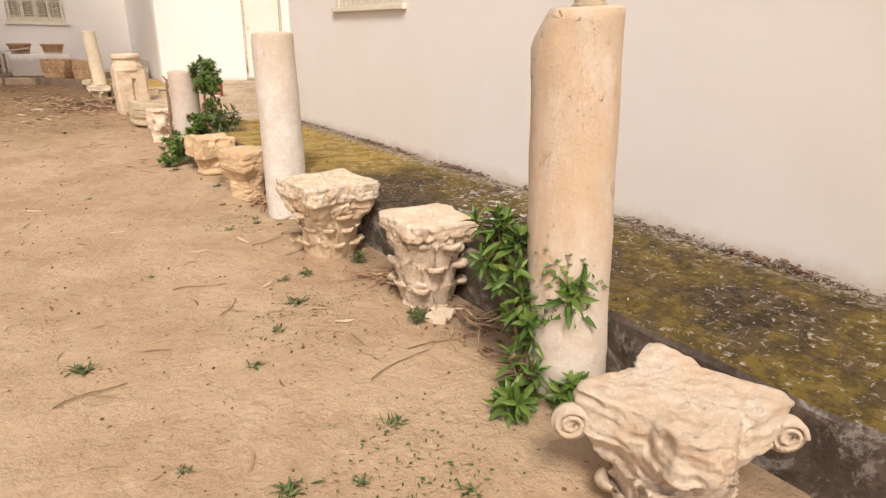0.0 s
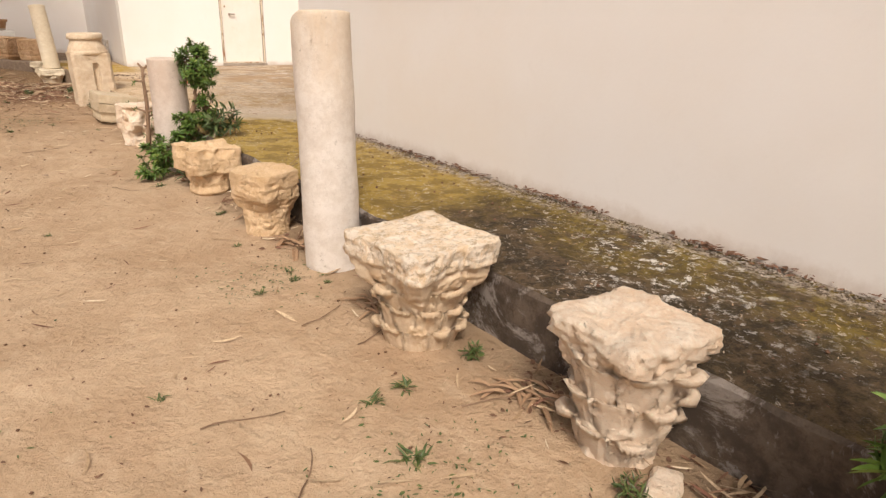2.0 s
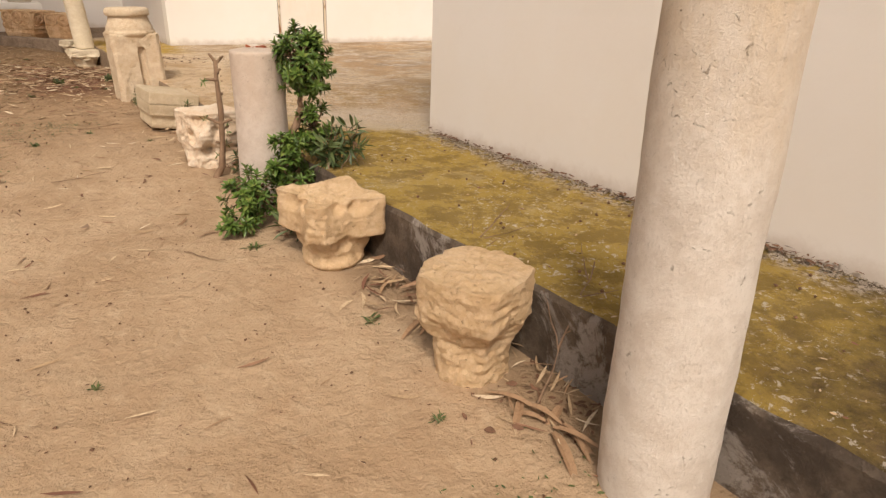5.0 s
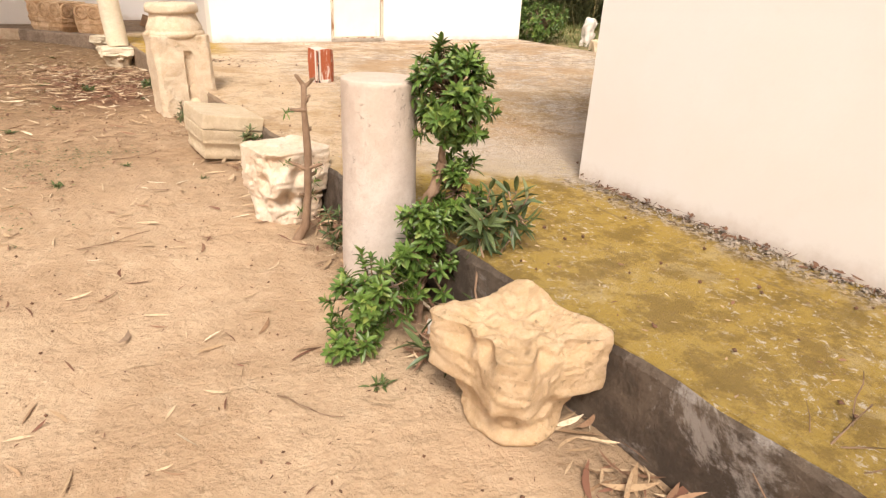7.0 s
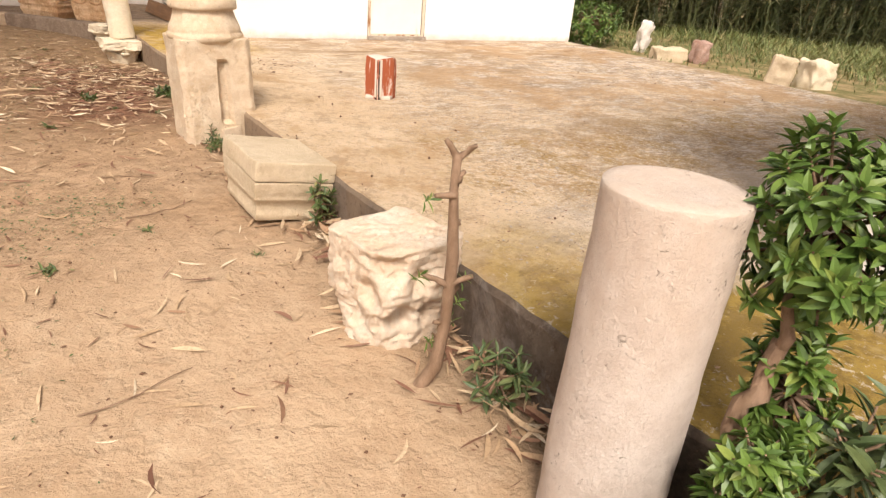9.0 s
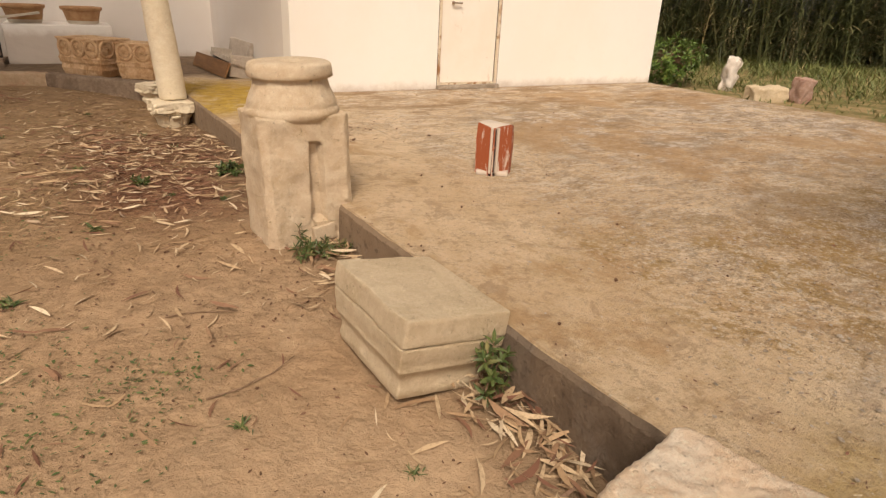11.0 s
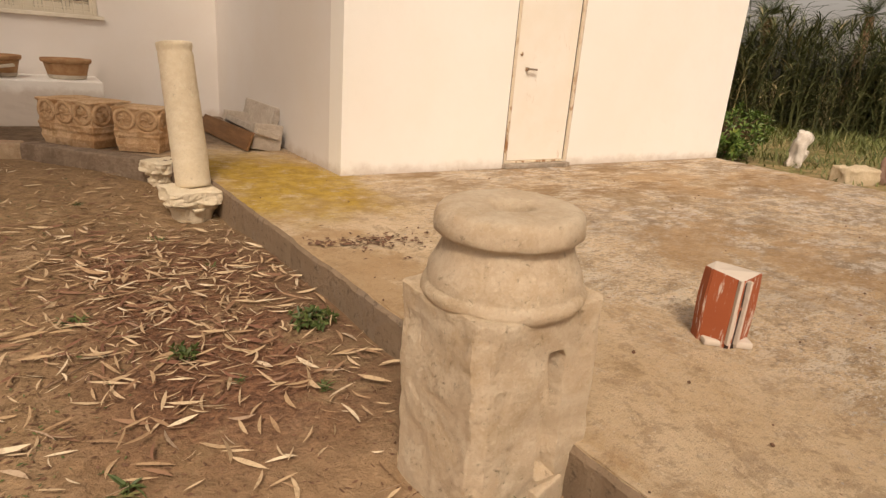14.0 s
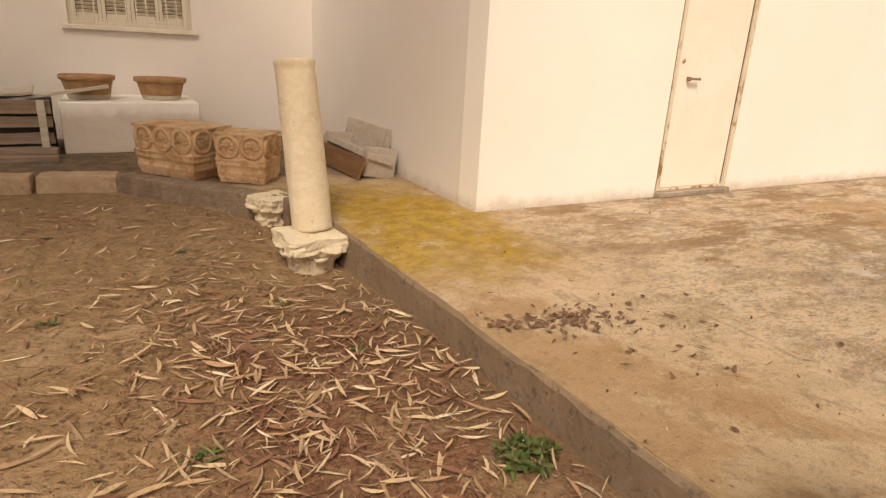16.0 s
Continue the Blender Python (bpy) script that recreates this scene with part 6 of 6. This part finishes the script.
far_stone(10.55, 15.55, 0.20, 0.22, 0.60, 20, 10, MARBLE, "tall white weathered stone standing in grass", 71, 0.07)
far_stone(9.95, 14.35, 0.62, 0.30, 0.27, -18, 0, DULL, "flat tan building stone lying in grass", 72)
far_stone(10.5, 14.12, 0.26, 0.26, 0.42, -10, 6, REDDISH, "reddish upright stone in grass", 73)
far_stone(9.60, 12.05, 0.36, 0.34, 0.46, 25, 5, DULL, "square tan stone at the platform's edge", 74)
far_stone(10.15, 11.80, 0.40, 0.34, 0.44, -20, 0, IVORY, "pale hollowed stone at the platform's edge", 75, 0.05)
shrub("bush", "bright green bush beside the cream block", 9.75, 16.3,
      [((0, 0, 0), (0.0, 0.0, 0.6), 0.02, 0.01)],
      [((0.1, 0, 0.45), (0.75, 0.6, 0.48), 150, 11), ((-0.4, 0.4, 0.6), (0.5, 0.5, 0.5), 60, 11)], 0.12, 0.04, 41, LEAF, "bush")


def grass_field():
    rng = random.Random(9)
    v, f = [], []
    for i in range(20000):
        x = rng.uniform(9.05, 20)
        y = rng.uniform(8, 24)
        lush = noise.noise(Vector((x * 0.5, y * 0.5, 2)))
        if y > 33 - 0.78 * x or rng.random() > 0.35 + lush + 0.4 * smooth01(10, 13, x):
            continue
        tall = 0.35 + 0.7 * max(0, lush) + 0.9 * smooth01(11, 15, x)
        a = rng.uniform(0, 6.28)
        d = Vector((math.cos(a) * 0.6, math.sin(a) * 0.6, rng.uniform(0.6, 1.6)))
        blade(v, f, Vector((x, y, ground_z(x, y) - 0.01)), d, Vector((0, 0, 1)), 0.34 * tall * rng.uniform(0.5, 1.2), 0.02, rng.uniform(0.1, 0.7), 2)
    thing("grass", mesh_of("grass", v, f, HAY), None, "long green and yellowing meadow grass", "grass", kind="stuff")


grass_field()


def cane_brake():
    rng = random.Random(10)
    sv, sf, lv, lf = [], [], [], []
    for i in range(1900):
        u = rng.uniform(0, 1)
        depth = abs(rng.gauss(0, 1.3))
        fx, fy = 8.8 + 18 * u, 24.0 - 14.5 * u
        x, y = fx + depth * 0.63 + rng.uniform(-0.3, 0.3), fy + depth * 0.78 + rng.uniform(-0.3, 0.3)
        clump = noise.noise(Vector((x * 0.45, y * 0.45, 8)))
        h = rng.uniform(1.5, 2.6) + 0.22 * depth + 0.8 * clump
        lean = Vector((rng.gauss(0, 0.16), rng.gauss(0, 0.16), 1))
        base = Vector((x, y, 0.15))
        tip = base + lean * h
        tube(sv, sf, [base, base.lerp(tip, 0.5) + Vector((0, 0, 0.05)), tip], 0.016, 0.005, 3)
        side = rng.uniform(0, 6.28)
        for k in range(20):
            t = 0.12 + 0.88 * k / 19
            a = side + (0 if k % 2 else math.pi) + rng.gauss(0, 0.5)
            d = Vector((math.cos(a), math.sin(a), rng.uniform(0.5, 1.5)))
            blade(lv, lf, base.lerp(tip, t), d, Vector((0, 0, 1)), rng.uniform(0.28, 0.62), rng.uniform(0.022, 0.042), rng.uniform(0.3, 1.2), 3)
        if rng.random() < 0.10:
            for k in range(18):
                a = rng.uniform(0, 6.28)
                blade(lv, lf, tip - lean * rng.uniform(0, 0.3), Vector((math.cos(a) * 0.4, math.sin(a) * 0.4, 1)), Vector((0, 0, 1)), 0.4, 0.03, 0.4, 3)
    ob = tagged(new("cane_brake"), "dense stand of tall giant cane with drooping blades", "cane", kind="stuff")
    part("stalks", mesh_of("stalks", sv, sf, REED), None, ob)
    part("blades", mesh_of("blades", lv, lf, REED), None, ob)


cane_brake()


def palm(x, y, h, seed):
    rng = random.Random(seed)
    ob = empty("date_palm", pose(x, y, 0.1), "date palm with arching fronds behind the canes", "palm")
    v, f = lathe([(0.32 - 0.1 * i / 24 + (0.03 if i % 2 else 0), h * i / 24) for i in range(25)], 14)
    part("trunk", mesh_of("trunk", v, f, BARK, True), None, ob)
    lv, lf = [], []
    for i in range(42):
        a = i * 2.4
        el = radians(rng.uniform(-35, 75))
        L = rng.uniform(1.9, 2.7)
        d = Vector((math.cos(a) * math.cos(el), math.sin(a) * math.cos(el), math.sin(el)))
        side = d.cross(Vector((0, 0, 1))).normalized()
        p0 = Vector((0, 0, h))
        for s in range(26):
            u = (s + 2) / 28
            c = p0 + d * L * u + Vector((0, 0, -1)) * 0.55 * L * u * u * math.cos(el)
            for q in (-1, 1):
                blade(lv, lf, c, side * q + d * 0.8 + Vector((0, 0, 0.15)), Vector((0, 0, 1)), 0.42 * (1.15 - u), 0.028, 0.2, 2)
    part("fronds", mesh_of("fronds", lv, lf, GUM), None, ob)


palm(26.0, 28.0, 4.5, 1)
palm(39.5, 27.5, 5.2, 2)
palm(33.0, 29.5, 4.6, 3)


# ---- gum tree that sheds the litter and shades the back of the yard ----
def gum_tree(x, y):
    rng = random.Random(3)
    ob = empty("gum_tree", pose(x, y, 0.1), "tall gum tree with pale bark shading the yard", "tree")
    v, f = [], []
    tube(v, f, [(0, 0, 0), (0.1, 0.1, 1.5), (0.3, -0.1, 3.0), (0.5, 0, 4.5), (0.8, 0.1, 6.5)], 0.32, 0.14, 12)
    ends = []
    for i in range(9):
        a = i * 0.7
        b = Vector((0.9 + 3.1 * math.cos(a) * rng.uniform(0.5, 1), 3.4 * math.sin(a) * rng.uniform(0.5, 1), rng.uniform(4.9, 6.6)))
        tube(v, f, curve_pts((0.4, 0, 3.4 + 0.25 * i), b, rng, 6, 0.15), 0.09, 0.03, 7)
        ends.append(b)
    part("trunk", mesh_of("trunk", v, f, BARK, True), None, ob)
    lv, lf = [], []
    for b in ends:
        for i in range(700):
            c = b + Vector((rng.gauss(0, 1.0), rng.gauss(0, 1.0), rng.gauss(0, 0.55)))
            blade(lv, lf, c, Vector((rng.uniform(-1, 1), rng.uniform(-1, 1), -1.2)), Vector((1, 0, 0.2)), rng.uniform(0.22, 0.36), 0.07, 0.1, 2)
    part("crown", mesh_of("crown", lv, lf, GUM), None, ob)


gum_tree(-3.3, 15.4)
